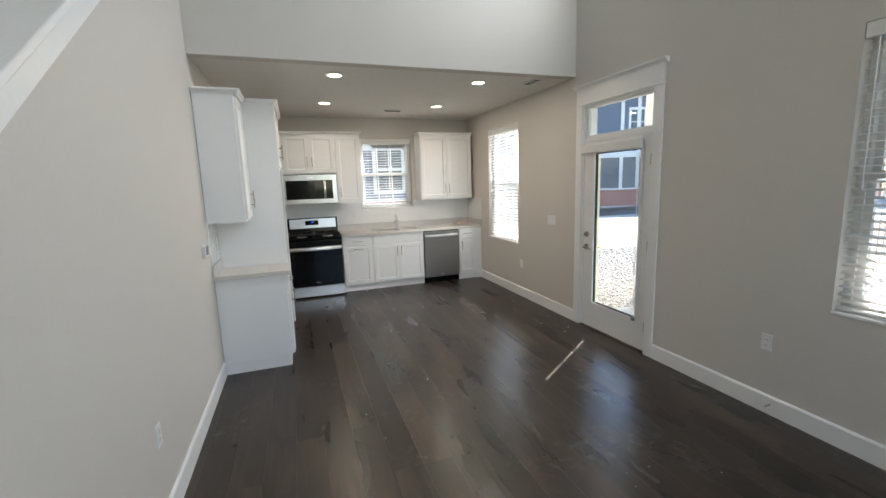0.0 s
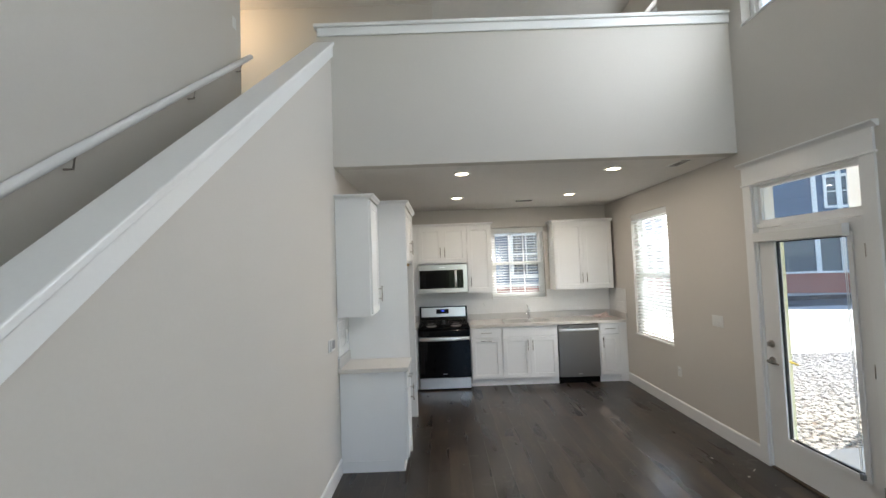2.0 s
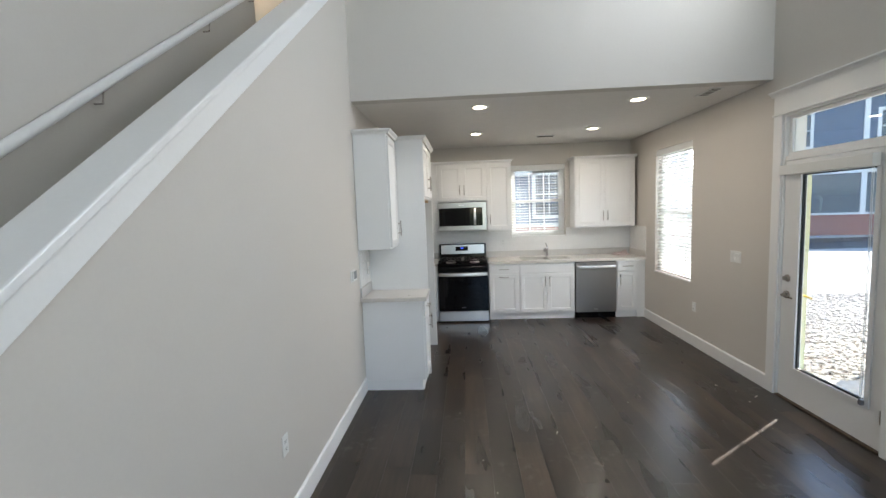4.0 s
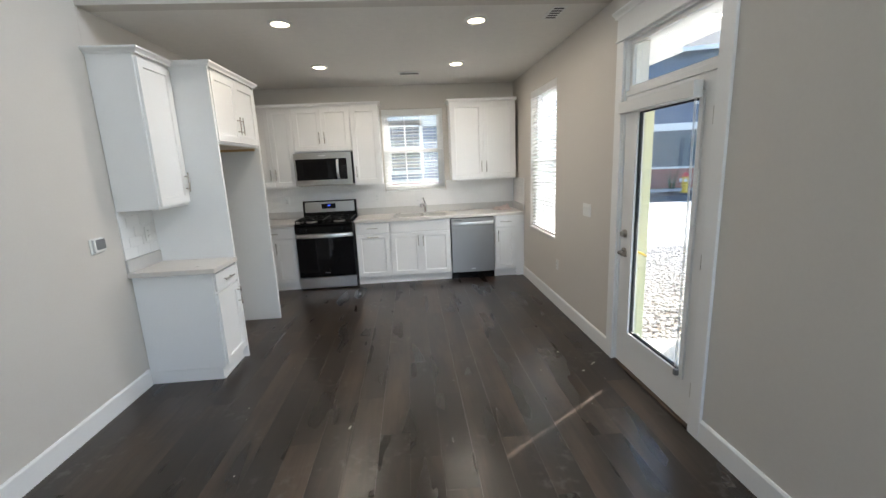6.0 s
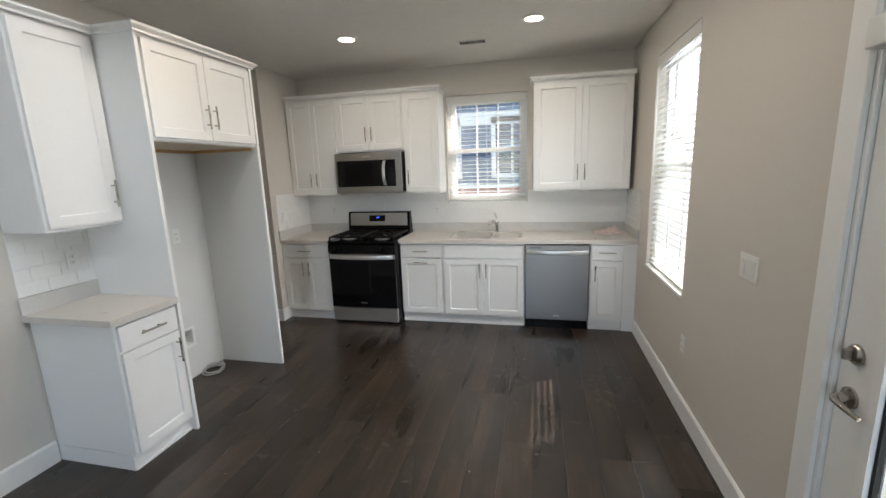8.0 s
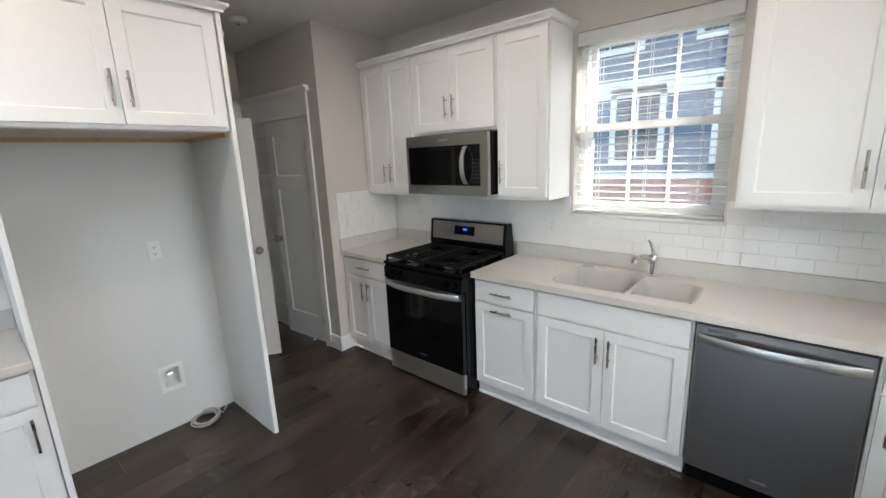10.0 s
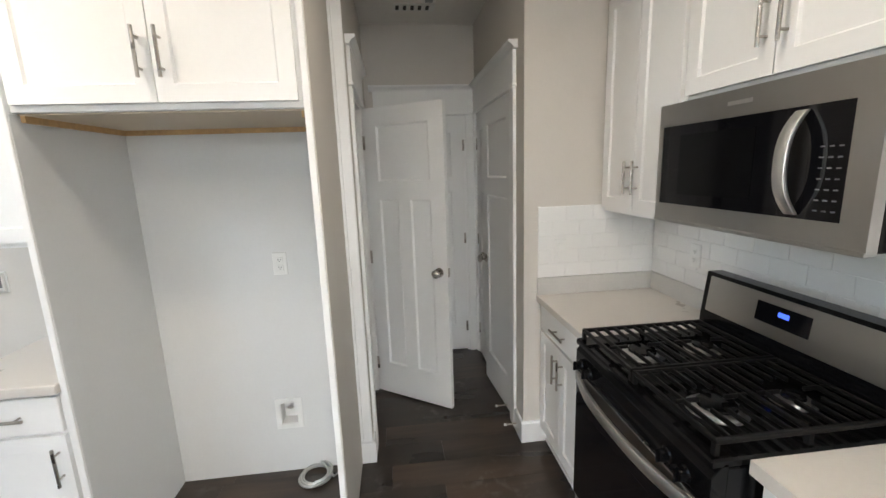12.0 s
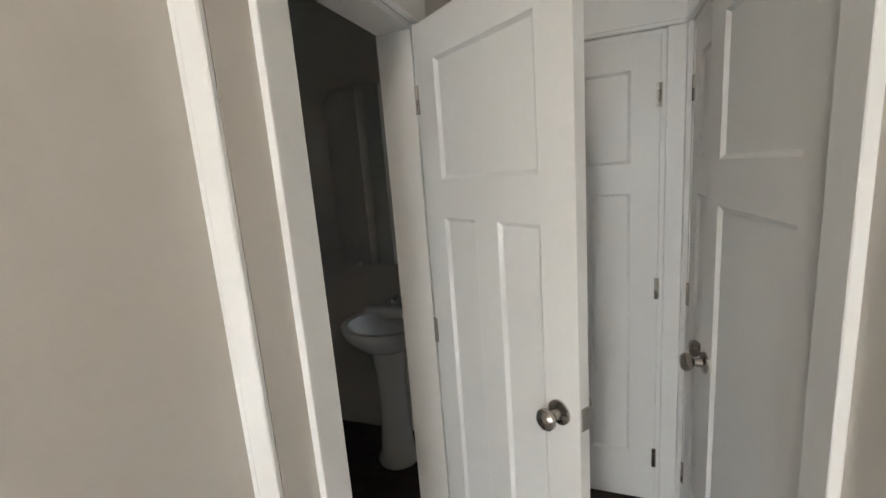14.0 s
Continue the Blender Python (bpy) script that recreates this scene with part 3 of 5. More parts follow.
part("gasket", wall_with_holes("y", 0.006, 0.03, GD[0], GD[1], GD[2], GD[3], [(GD[0] + 0.012, GD[1] - 0.012, GD[2] + 0.012, GD[3] - 0.012)]), RUBBER, leaf, "black glazing gasket")
g = part("pane", slab(GD[0] + 0.010, 0.018, GD[2] + 0.010, GD[1] - 0.010, 0.023, GD[3] - 0.010), GLASS, leaf)
g.visible_shadow = False
part("deadbolt", lathe([(0.031, 0), (0.031, 0.008), (0.024, 0.016), (0.01, 0.018)], 20, pose(0.085, 0, 1.045, 90, 0, 0)), NICKEL, leaf, "satin nickel deadbolt", smooth=True)
part("thumb_turn", slab(0.078, -0.040, 1.028, 0.092, -0.016, 1.062, bevel=0.003), NICKEL, leaf)
part("rose", lathe([(0.033, 0), (0.033, 0.008), (0.014, 0.013), (0.012, 0.045)], 20, pose(0.085, 0, 0.905, 90, 0, 0)), NICKEL, leaf, smooth=True)
part("lever", tube([(0.085, -0.042, 0.905), (0.100, -0.052, 0.905), (0.150, -0.054, 0.902), (0.195, -0.046, 0.896)], [0.012, 0.011, 0.009, 0.007], 10), NICKEL, leaf, "satin nickel lever handle", smooth=True)
part("outside_lever", tube([(0.085, 0.05, 0.905), (0.085, 0.09, 0.905), (0.15, 0.10, 0.902), (0.225, 0.092, 0.896)], [0.012, 0.011, 0.009, 0.007], 10), HYD, leaf, "outside lever wrapped in yellow film", smooth=True)
for z in (0.25, 1.02, 1.80):
    hinge(d, W4 - 0.022, z, 0.004)
# blind cassette on the door
bl = thing("door_blind", "white raised blind cassette with a cord on the garden door", "blind", pose(XR + 0.012, 4.685, 0, 0, 0, -90))
part("cassette", slab(0.03, -0.065, 1.905, 0.835, -0.013, 1.985, bevel=0.004), PLASTIC, bl)
part("end_cap", slab(0.70, -0.068, 1.903, 0.838, -0.012, 1.988, bevel=0.003), PLASTIC, bl)
part("cord", tube([(0.80, -0.03, 1.905), (0.802, -0.028, 1.2), (0.80, -0.03, 0.34)], 0.002, 6), PLASTIC, bl)
part("cord", tube([(0.812, -0.03, 1.905), (0.812, -0.028, 1.2), (0.812, -0.03, 0.34)], 0.002, 6), PLASTIC, bl)
part("cord_weight", slab(0.795, -0.04, 0.285, 0.822, -0.013, 0.325, bevel=0.004), GREYP, bl)


# ---- windows ----
def window(name, m, w, h, depth, label, grid=True):
    """A vinyl double-hung window in an opening w x h: local x across, front to -y, z up from the sill."""
    o = thing(name, label, "window", m)
    o["kind"] = "structure"
    y0 = depth - 0.085
    part("window_frame", wall_with_holes("y", y0, depth - 0.005, 0, w, 0, h, [(0.045, w - 0.045, 0.05, h - 0.045)]), VINYL, o)
    part("window_sill", slab(-0.0, -0.012, -0.004, w, y0, 0.016, bevel=0.003), TRIM, o)
    mid = h * 0.5
    for nm, za, zb, yy in (("lower_sash", 0.05, mid + 0.02, y0 + 0.012), ("upper_sash", mid - 0.02, h - 0.045, y0 + 0.045)):
        s = part(nm, wall_with_holes("y", yy, yy + 0.03, 0.045, w - 0.045, za, zb, [(0.085, w - 0.085, za + 0.042, zb - 0.042)]), VINYL, o)
        g = part("pane", slab(0.085, yy + 0.012, za + 0.042, w - 0.085, yy + 0.016, zb - 0.042), GLASS, s)
        g.visible_shadow = False
        if grid:
            for k in (1, 2):
                x = 0.085 + (w - 0.17) * k / 3
                part("muntin", slab(x - 0.009, yy + 0.006, za + 0.042, x + 0.009, yy + 0.022, zb - 0.042), VINYL, s)
    return o


def blind(m, w, h, tilt, label, y=0.045):
    """A faux-wood blind with its valance at the top: local x across, front to -y."""
    o = thing("window_blind", label, "blind", m)
    part("valance", slab(0.004, y - 0.045, h - 0.085, w - 0.004, y - 0.032, h - 0.004, bevel=0.003), SLAT, o)
    part("headrail", slab(0.006, y - 0.028, h - 0.05, w - 0.006, y + 0.022, h - 0.006), SLAT, o)
    part("bottom_rail", slab(0.010, y - 0.025, 0.022, w - 0.010, y + 0.025, 0.040, bevel=0.004), SLAT, o)
    bm = bmesh.new()
    n = 5
    rows = []
    for k in range(n + 1):
        u = -0.025 + 0.05 * k / n
        c = 0.003 * (1 - (u / 0.025) ** 2)
        rows.append([bm.verts.new((x, u, c + e)) for e in (0, 0.0028) for x in (0.010, w - 0.010)])
    for p, q in zip(rows, rows[1:]):
        bm.faces.new((p[0], p[1], q[1], q[0]))
        bm.faces.new((p[2], q[2], q[3], p[3]))
        bm.faces.new((p[0], q[0], q[2], p[2]))
        bm.faces.new((p[1], p[3], q[3], q[1]))
    bm.faces.new((rows[0][0], rows[0][2], rows[0][3], rows[0][1]))
    bm.faces.new((rows[-1][0], rows[-1][1], rows[-1][3], rows[-1][2]))
    bmesh.ops.recalc_face_normals(bm, faces=bm.faces)
    first = None
    z, k = 0.075, 0
    while z < h - 0.07:
        at = pose(0, y, z, tilt + 1.5 * math.sin(k * 2.3), 0, 0)
        if first is None:
            first = part("slat", bm, SLAT, o, at=at)
        else:
            twin(first, o, at)
        z += 0.0435
        k += 1
    for x in (w * 0.17, w * 0.5, w * 0.83):
        for s in (-0.026, 0.026):
            part("ladder_cord", slab(x - 0.0012, y + s - 0.0012, 0.035, x + 0.0012, y + s + 0.0012, h - 0.02), SLAT, o)
    part("tilt_wand", rod(bmesh.new(), (0.07, y - 0.05, h - 0.09), (0.072, y - 0.05, h * 0.45), 0.004, 8), PLASTIC, o)
    return o


window("window_1", pose(SW[0], YB, SW[2]), SW[1] - SW[0], SW[3] - SW[2], 0.17, "white double-hung window with grilles over the sink")
blind(pose(SW[0], YB, SW[2]), SW[1] - SW[0], SW[3] - SW[2], 5, "white slatted blind, slats open, over the kitchen sink")
window("window_2", pose(XR, KW[1], KW[2], 0, 0, -90), KW[1] - KW[0], KW[3] - KW[2], 0.17, "white double-hung window in the side wall of the kitchen")
blind(pose(XR, KW[1], KW[2], 0, 0, -90), KW[1] - KW[0], KW[3] - KW[2], 30, "white slatted blind, half open, in the kitchen side window")
window("window_3", pose(XR, LW[1], LW[2], 0, 0, -90), LW[1] - LW[0], LW[3] - LW[2], 0.17, "white double-hung window of the living room")
blind(pose(XR, LW[1], LW[2], 0, 0, -90), LW[1] - LW[0], LW[3] - LW[2], 10, "white slatted blind in the living room window")
window("window_4", pose(XR, 4.667, 3.83, 0, 0, -90), 1.917, 1.17, 0.17, "white high window beside the loft", False)
window("window_5", pose(XR, 7.0, 3.9, 0, 0, -90), 1.0, 1.1, 0.17, "white loft window", False)


# ---- kitchen cabinets ----
LAMINATE = mat("maple_laminate", (0.60, 0.50, 0.38), 0.5, var=0.04, scale=3, stretch=(1, 8, 1))

def shaker(w, h, t=0.019, rail=0.057):
    """A shaker front, w x h, front face at y = -t, back at 0."""
    bm = wall_with_holes("y", -t, 0.0, 0, w, 0, h, [(rail, w - rail, rail, h - rail)])
    a, b, c, e = rail, w - rail, rail, h - rail
    o = [bm.verts.new((x, -t + 0.002, z)) for x, z in ((a, c), (b, c), (b, e), (a, e))]
    i = [bm.verts.new((x, -t + 0.009, z)) for x, z in ((a + 0.006, c + 0.006), (b - 0.006, c + 0.006), (b - 0.006, e - 0.006), (a + 0.006, e - 0.006))]
    for k in range(4):
        bm.faces.new((o[k], o[(k + 1) % 4], i[(k + 1) % 4], i[k]))
    bm.faces.new(i)
    bmesh.ops.recalc_face_normals(bm, faces=bm.faces)
    return bm


def plain_front(w, h, t=0.019):
    return slab(0, -t, 0, w, 0, h, bevel=0.003)


def pull(parent, x, z, t=0.019, vertical=True, length=0.155):
    """A bar pull on two posts, at the front."""
    bm = bmesh.new()
    h = length / 2
    if vertical:
        rod(bm, (x, -t - 0.030, z - h), (x, -t - 0.030, z + h), 0.006, 10)
        for s in (-0.048, 0.048):
            rod(bm, (x, -t, z + s), (x, -t - 0.030, z + s), 0.0045, 8)
    else:
        rod(bm, (x - h, -t - 0.030, z), (x + h, -t - 0.030, z), 0.006, 10)
        for s in (-0.048, 0.048):
            rod(bm, (x + s, -t, z), (x + s, -t - 0.030, z), 0.0045, 8)
    return part("handle", bm, NICKEL, parent, "satin nickel bar handle", smooth=True)


def base_cabinet(m, w, depth, label, doors=2, drawer=True, handle_side=0, top_pull=False, dummy=False, end_panel=False):
    """Origin at the front left foot of the body; front faces -y."""
    o = thing("base_cabinet", label, "cabinet", m, "kitchen base cabinets")
    if dummy:  # left open above for the sink bowls
        part("body", slab(0, 0, 0.10, w, depth, 0.700, bevel=0.002), CAB, o)
        part("top_rail", slab(0, 0, 0.700, w, 0.018, 0.876), CAB, o)
        part("side_panel", slab(0, 0.018, 0.700, 0.016, depth, 0.876), CAB, o)
        part("side_panel", slab(w - 0.016, 0.018, 0.700, w, depth, 0.876), CAB, o)
    else:
        part("body", slab(0, 0, 0.10, w, depth, 0.876, bevel=0.002), CAB, o)
    part("toe_kick", slab(0, 0.028, 0, w, 0.045, 0.10), CAB, o)
    part("toe_mould", slab(0, 0.016, 0, w, 0.028, 0.018, bevel=0.004), CAB, o)
    part("plinth", slab(0, 0.045, 0, w, depth, 0.098), CAB, o)
    g = 0.014
    zd = 0.705
    if drawer:
        f = part("drawer_front", plain_front(w - 2 * g, 0.14), CAB, o, at=pose(g, -0.001, 0.72))
        if not dummy:
            pull(f, (w - 2 * g) / 2, 0.07, vertical=False)
    dw = (w - 2 * g - 0.004 * (doors - 1)) / doors
    for k in range(doors):
        f = part("door", shaker(dw, zd - 0.112), CAB, o, at=pose(g + k * (dw + 0.004), -0.001, 0.112))
        if top_pull:
            pull(f, dw / 2, zd - 0.112 - 0.035, vertical=False)
        else:
            side = (1 if k == 0 else 0) if doors == 2 else handle_side
            pull(f, dw - 0.032 if side else 0.032, zd - 0.112 - 0.115)
    return o


def wall_cabinet(m, w, h, depth, label, doors=2, handle_side=0, under=None, drop=0.02, grip=0.160):
    o = thing("wall_cabinet", label, "cabinet", m, "kitchen wall cabinets")
    part("body", slab(0, 0, 0, w, depth, h, bevel=0.002), CAB, o)
    g = 0.014
    dw = (w - 2 * g - 0.004 * (doors - 1)) / doors
    for k in range(doors):
        f = part("door", shaker(dw, h - 2 * g - drop), CAB, o, at=pose(g + k * (dw + 0.004), -0.001, g + drop * 0.4))
        side = (1 if k == 0 else 0) if doors == 2 else handle_side
        pull(f, dw - 0.032 if side else 0.032, grip)
    if under:
        part("underside", slab(0.004, 0.02, -0.006, w - 0.004, depth, -0.001), LAMINATE, o, "pale laminate underside")
        part("batten", slab(0.004, depth - 0.022, -0.028, w - 0.004, depth - 0.006, -0.006), under, o, "raw wood hanging batten")
        part("batten", slab(0.003, 0.03, -0.028, 0.017, depth - 0.022, -0.006), under, o)
        part("batten", slab(w - 0.017, 0.03, -0.028, w - 0.003, depth - 0.022, -0.006), under, o)
    return o


def crown(path):
    """A small cornice swept round cabinet tops: path of (x, y) corners, outside to the right of travel."""
    prof = [(0.0, 0.0), (0.010, 0.0), (0.013, 0.012), (0.030, 0.026), (0.034, 0.030), (0.034, 0.042), (0.0, 0.042)]
    bm = bmesh.new()
    pts = [Vector(p) for p in path]
    rings = []
    for i, p in enumerate(pts):
        def right(a, b):
            t = (b - a).normalized()
            return Vector((t.y, -t.x))
        ns = []
        if i > 0:
            ns.append(right(pts[i - 1], p))
        if i < len(pts) - 1:
            ns.append(right(p, pts[i + 1]))
        n = sum(ns, Vector((0, 0)))
        if len(ns) == 2:
            n = n / max(0.2, n.length_squared / 2)
        rings.append([bm.verts.new((p.x + n.x * u, p.y + n.y * u, v)) for u, v in prof])
    for p, q in zip(rings, rings[1:]):
        for k in range(len(prof)):
            j = (k + 1) % len(prof)
            bm.faces.new((p[k], p[j], q[j], q[k]))
    bm.faces.new(rings[0][::-1])
    bm.faces.new(rings[-1])
    bmesh.ops.recalc_face_normals(bm, faces=bm.faces)
    return bm


YF = 7.345
base_cabinet(pose(-0.028, YF - 0.06, 0), 0.592, YB - YF + 0.056, "white base cabinet with a drawer and two doors beside the range")
base_cabinet(pose(1.345, YF, 0), 0.465, YB - YF - 0.004, "white base cabinet with a drawer and a pull-out door", doors=1, top_pull=True)
base_cabinet(pose(1.812, YF, 0), 0.838, YB - YF - 0.004, "white sink base cabinet with two doors", doors=2, dummy=True)
base_cabinet(pose(3.272, YF, 0), 0.305, YB - YF - 0.004, "narrow white base cabinet beside the dishwasher", doors=1, handle_side=0)
solid("cabinet_filler", slab(3.578, YF + 0.004, 0, XR - 0.001, YF + 0.024, 0.876), CAB, "white filler strip between cabinet and wall", "cabinet")

YU = 7.62
wall_cabinet(pose(-0.028, YU, 1.372), 0.612, 1.07, YB - YU - 0.004, "white two-door wall cabinet over the corner counter")
wall_cabinet(pose(0.586, YU, 1.842), 0.772, 0.60, YB - YU - 0.004, "white two-door wall cabinet above the microwave")
wall_cabinet(pose(1.360, YU, 1.372), 0.385, 1.07, YB - YU - 0.004, "narrow white wall cabinet beside the window", doors=1, handle_side=0)
wall_cabinet(pose(2.725, YU, 1.372), 0.925, 1.07, YB - YU - 0.004, "wide white two-door wall cabinet in the corner")
solid("cabinet_cornice", crown([(-0.028, YU - 0.02), (1.745, YU - 0.02), (1.745, YB - 0.002)]), CAB, "white cornice on the wall cabinets", "cornice", m=pose(0, 0, 2.435))
solid("cabinet_cornice", crown([(2.725, YB - 0.002), (2.725, YU - 0.02), (3.66, YU - 0.02)]), CAB, "white cornice on the corner wall cabinet", "cornice", m=pose(0, 0, 2.435))

# refrigerator recess and coffee cabinet on the west side (fronts to +x)
XF = 0.585
pn = thing("recess_panel", "tall white panel beside the refrigerator recess", "panel")
part("board", slab(0.001, 5.240, 0, 0.603, 5.263, 2.44, bevel=0.002), CAB, pn)
part("inner_face", slab(0.0035, 5.2632, 0, 0.594, 5.2648, 1.846), PALE_RECESS, pn, "pale inner face of the recess")
pn = thing("recess_panel", "tall white panel at the hall side of the refrigerator recess", "panel")
part("board", slab(0.001, 6.192, 0, 0.603, 6.216, 2.44, bevel=0.002), CAB, pn)
part("inner_face", slab(0.0035, 6.1902, 0, 0.594, 6.1918, 1.846), PALE_RECESS, pn, "pale inner face of the recess")
part("hall_face", slab(0.004, 6.2162, 0, 0.592, 6.2192, 2.436), PAINT, pn, "beige painted hall face")
wall_cabinet(pose(XF, 5.265, 1.851, 0, 0, 90), 0.925, 0.588, XF - 0.004, "white two-door cabinet above the empty refrigerator recess", under=RAW, grip=0.150)
wall_cabinet(pose(0.306, 4.82, 1.372, 0, 0, 90), 0.418, 1.07, 0.302, "white single-door wall cabinet over the coffee counter", doors=1, handle_side=1)
base_cabinet(pose(XF, 4.845, 0, 0, 0, 90), 0.392, XF - 0.004, "white base cabinet with a drawer under the coffee counter", doors=1, handle_side=1)
solid("cabinet_cornice", crown([(0.002, 4.82), (0.326, 4.82), (0.326, 5.240), (0.605, 5.240), (0.605, 6.218), (0.002, 6.218)]), CAB, "white cornice round the tall cabinets", "cornice", m=pose(0, 0, 2.435))


# ---- worktops ----
def worktop_hole():
    """The long worktop with a cut-out for the sink."""
    bm = wall_with_holes("y", 0.876, 0.914, 1.343, XR - 0.002, 7.30, YB - 0.002, [(1.87, 2.30, 7.40, 7.80), (2.325, 2.615, 7.42, 7.74)])
    for v in bm.verts:
        x, w, z = v.co
        v.co = (x, z, w)
    bmesh.ops.recalc_face_normals(bm, faces=bm.faces)
    return bm


solid("worktop", worktop_hole(), QUARTZ, "long pale quartz worktop with a double sink cut-out", "worktop")
solid("worktop", slab(-0.028, 7.242, 0.876, 0.566, YB - 0.002, 0.914, bevel=0.003), QUARTZ, "short pale quartz worktop beside the range", "worktop")
solid("worktop", slab(0.001, 4.812, 0.876, 0.622, 5.239, 0.914, bevel=0.003), QUARTZ, "small pale quartz worktop on the coffee cabinet", "worktop")


def upstand(*a):
    return solid("upstand", slab(*a, bevel=0.002), SPLASH, "grey speckled quartz upstand behind the worktop", "upstand", "quartz upstands")


upstand(1.343, YB - 0.021, 0.9142, XR - 0.022, YB - 0.002, 1.012)
upstand(XR - 0.021, 7.302, 0.9142, XR - 0.002, YB - 0.002, 1.012)
upstand(-0.008, YB - 0.021, 0.9142, 0.566, YB - 0.002, 1.012)
upstand(-0.029, 7.244, 0.9142, -0.010, YB - 0.002, 1.012)
upstand(0.001, 4.813, 0.9142, 0.020, 5.238, 1.012)


# ---- sink and tap ----
def bowl(x0, y0, x1, y1, depth):
    bm = bmesh.new()
    n = 6

    def loop(inset, z, r):
        vs = []
        for cx, cy, a0 in ((x1 - inset - r, y1 - inset - r, 0), (x0 + inset + r, y1 - inset - r, 90), (x0 + inset + r, y0 + inset + r, 180), (x1 - inset - r, y0 + inset + r, 270)):
            for k in range(n + 1):
                a = radians(a0 + 90 * k / n)
                vs.append(bm.verts.new((cx + r * math.cos(a), cy + r * math.sin(a), z)))
        return vs

    loops = [loop(-0.010, 0.9146, 0.070), loop(-0.010, 0.9156, 0.070), loop(0.0, 0.9158, 0.065), loop(0.006, 0.909, 0.062), loop(0.020, 0.914 - depth + 0.03, 0.055), loop(0.05, 0.914 - depth, 0.05)]
    for p, q in zip(loops, loops[1:]):
        for k in range(len(p)):
            bm.faces.new((p[k], p[(k + 1) % len(p)], q[(k + 1) % len(p)], q[k]))
    bm.faces.new(loops[-1])
    bmesh.ops.recalc_face_normals(bm, faces=bm.faces)
    for f in bm.faces:
        f.normal_flip()
    return bm


sk = thing("kitchen_sink", "pale composite double sink set into the worktop", "sink")
part("large_bowl", bowl(1.87, 7.40, 2.30, 7.80, 0.19), SINKM, sk, smooth=True)
part("small_bowl", bowl(2.325, 7.42, 2.615, 7.74, 0.17), SINKM, sk, smooth=True)
part("drain", lathe([(0.045, 0.727), (0.045, 0.729), (0.03, 0.7285), (0.01, 0.7275)], 20, pose(2.085, 7.60, 0)), CHROME, sk, smooth=True)
part("drain", lathe([(0.045, 0.747), (0.045, 0.749), (0.03, 0.7485), (0.01, 0.7475)], 20, pose(2.47, 7.58, 0)), CHROME, sk, smooth=True)
tp = thing("kitchen_tap", "chrome single-lever pull-out kitchen tap behind the sink", "tap", pose(2.332, 7.825, 0.9145))
part("base_ring", lathe([(0.030, 0), (0.030, 0.008), (0.024, 0.014), (0.022, 0.016)], 24), CHROME, tp, smooth=True)
part("body", lathe([(0.021, 0.012), (0.020, 0.07), (0.023, 0.10), (0.022, 0.125), (0.012, 0.14)], 24), CHROME, tp, smooth=True)
part("spout", tube([(0, 0, 0.085), (-0.02, -0.04, 0.12), (-0.045, -0.09, 0.135), (-0.065, -0.135, 0.125), (-0.072, -0.15, 0.10)], [0.016, 0.016, 0.017, 0.019, 0.017], 14), CHROME, tp, smooth=True)
part("lever", tube([(0, 0, 0.135), (-0.008, 0.004, 0.17), (-0.02, -0.01, 0.205), (-0.03, -0.02, 0.225)], [0.012, 0.010, 0.008, 0.006], 10), CHROME, tp, smooth=True)


# ---- range ----
rg = thing("gas_range", "stainless and black free-standing gas range with cast-iron grates", "range", pose(0.572, 7.222, 0))
RW = 0.760
part("body", slab(0.0, 0.03, 0.02, RW, 0.680, 0.885, bevel=0.003), BLACKE, rg)
# lighter steel than the fascia: the drawer's bright reflection is in the colour
part("drawer", slab(0.004, -0.002, 0.022, RW - 0.004, 0.03, 0.175, bevel=0.004), STEELH, rg, "stainless warming drawer")
dr = part("oven_door", slab(0.004, -0.012, 0.182, RW - 0.004, 0.03, 0.775, bevel=0.005), BLACKG, rg, "black glass oven door")
part("door_window", slab(0.10, -0.0135, 0.26, RW - 0.10, -0.0115, 0.62, bevel=0.0005), BLACKG, dr)
part("badge", slab(RW / 2 - 0.035, -0.0138, 0.232, RW / 2 + 0.035, -0.0118, 0.240), STEEL, dr)
part("door_handle", strap("x", 0.010, RW - 0.010, 0.722, 0.764, 0.050, 0.012), STEELH, dr, "bowed stainless oven handle", smooth=True)
part("trim_strip", slab(0.004, -0.016, 0.725, RW - 0.004, -0.010, 0.772, bevel=0.002), STEEL, dr)
for k in range(44):
    part("vent_slot", slab(0.12 + k * 0.012, -0.0155, 0.7765, 0.126 + k * 0.012, -0.008, 0.7805), DARK, dr)
cpn = prism([(-0.012, 0.782), (0.035, 0.782), (0.035, 0.900), (0.022, 0.900), (-0.012, 0.862)], "x", 0.0, RW, bevel=0.003)
part("control_panel", cpn, BLACKE, rg)
for x in (0.07, 0.145, RW - 0.145, RW - 0.07):
    kb = part("knob", lathe([(0.024, 0), (0.024, 0.012), (0.019, 0.016), (0.017, 0.034), (0.010, 0.036)], 20, pose(x, -0.013, 0.822, 90, 0, 0)), BLACKE, rg, "black burner knob", smooth=True)
    part("grip", slab(x - 0.004, -0.056, 0.803, x + 0.004, -0.045, 0.841, bevel=0.002), BLACKE, kb)
part("cooktop", slab(0.0, -0.015, 0.885, RW, 0.56, 0.912, bevel=0.006), BLACKE, rg)
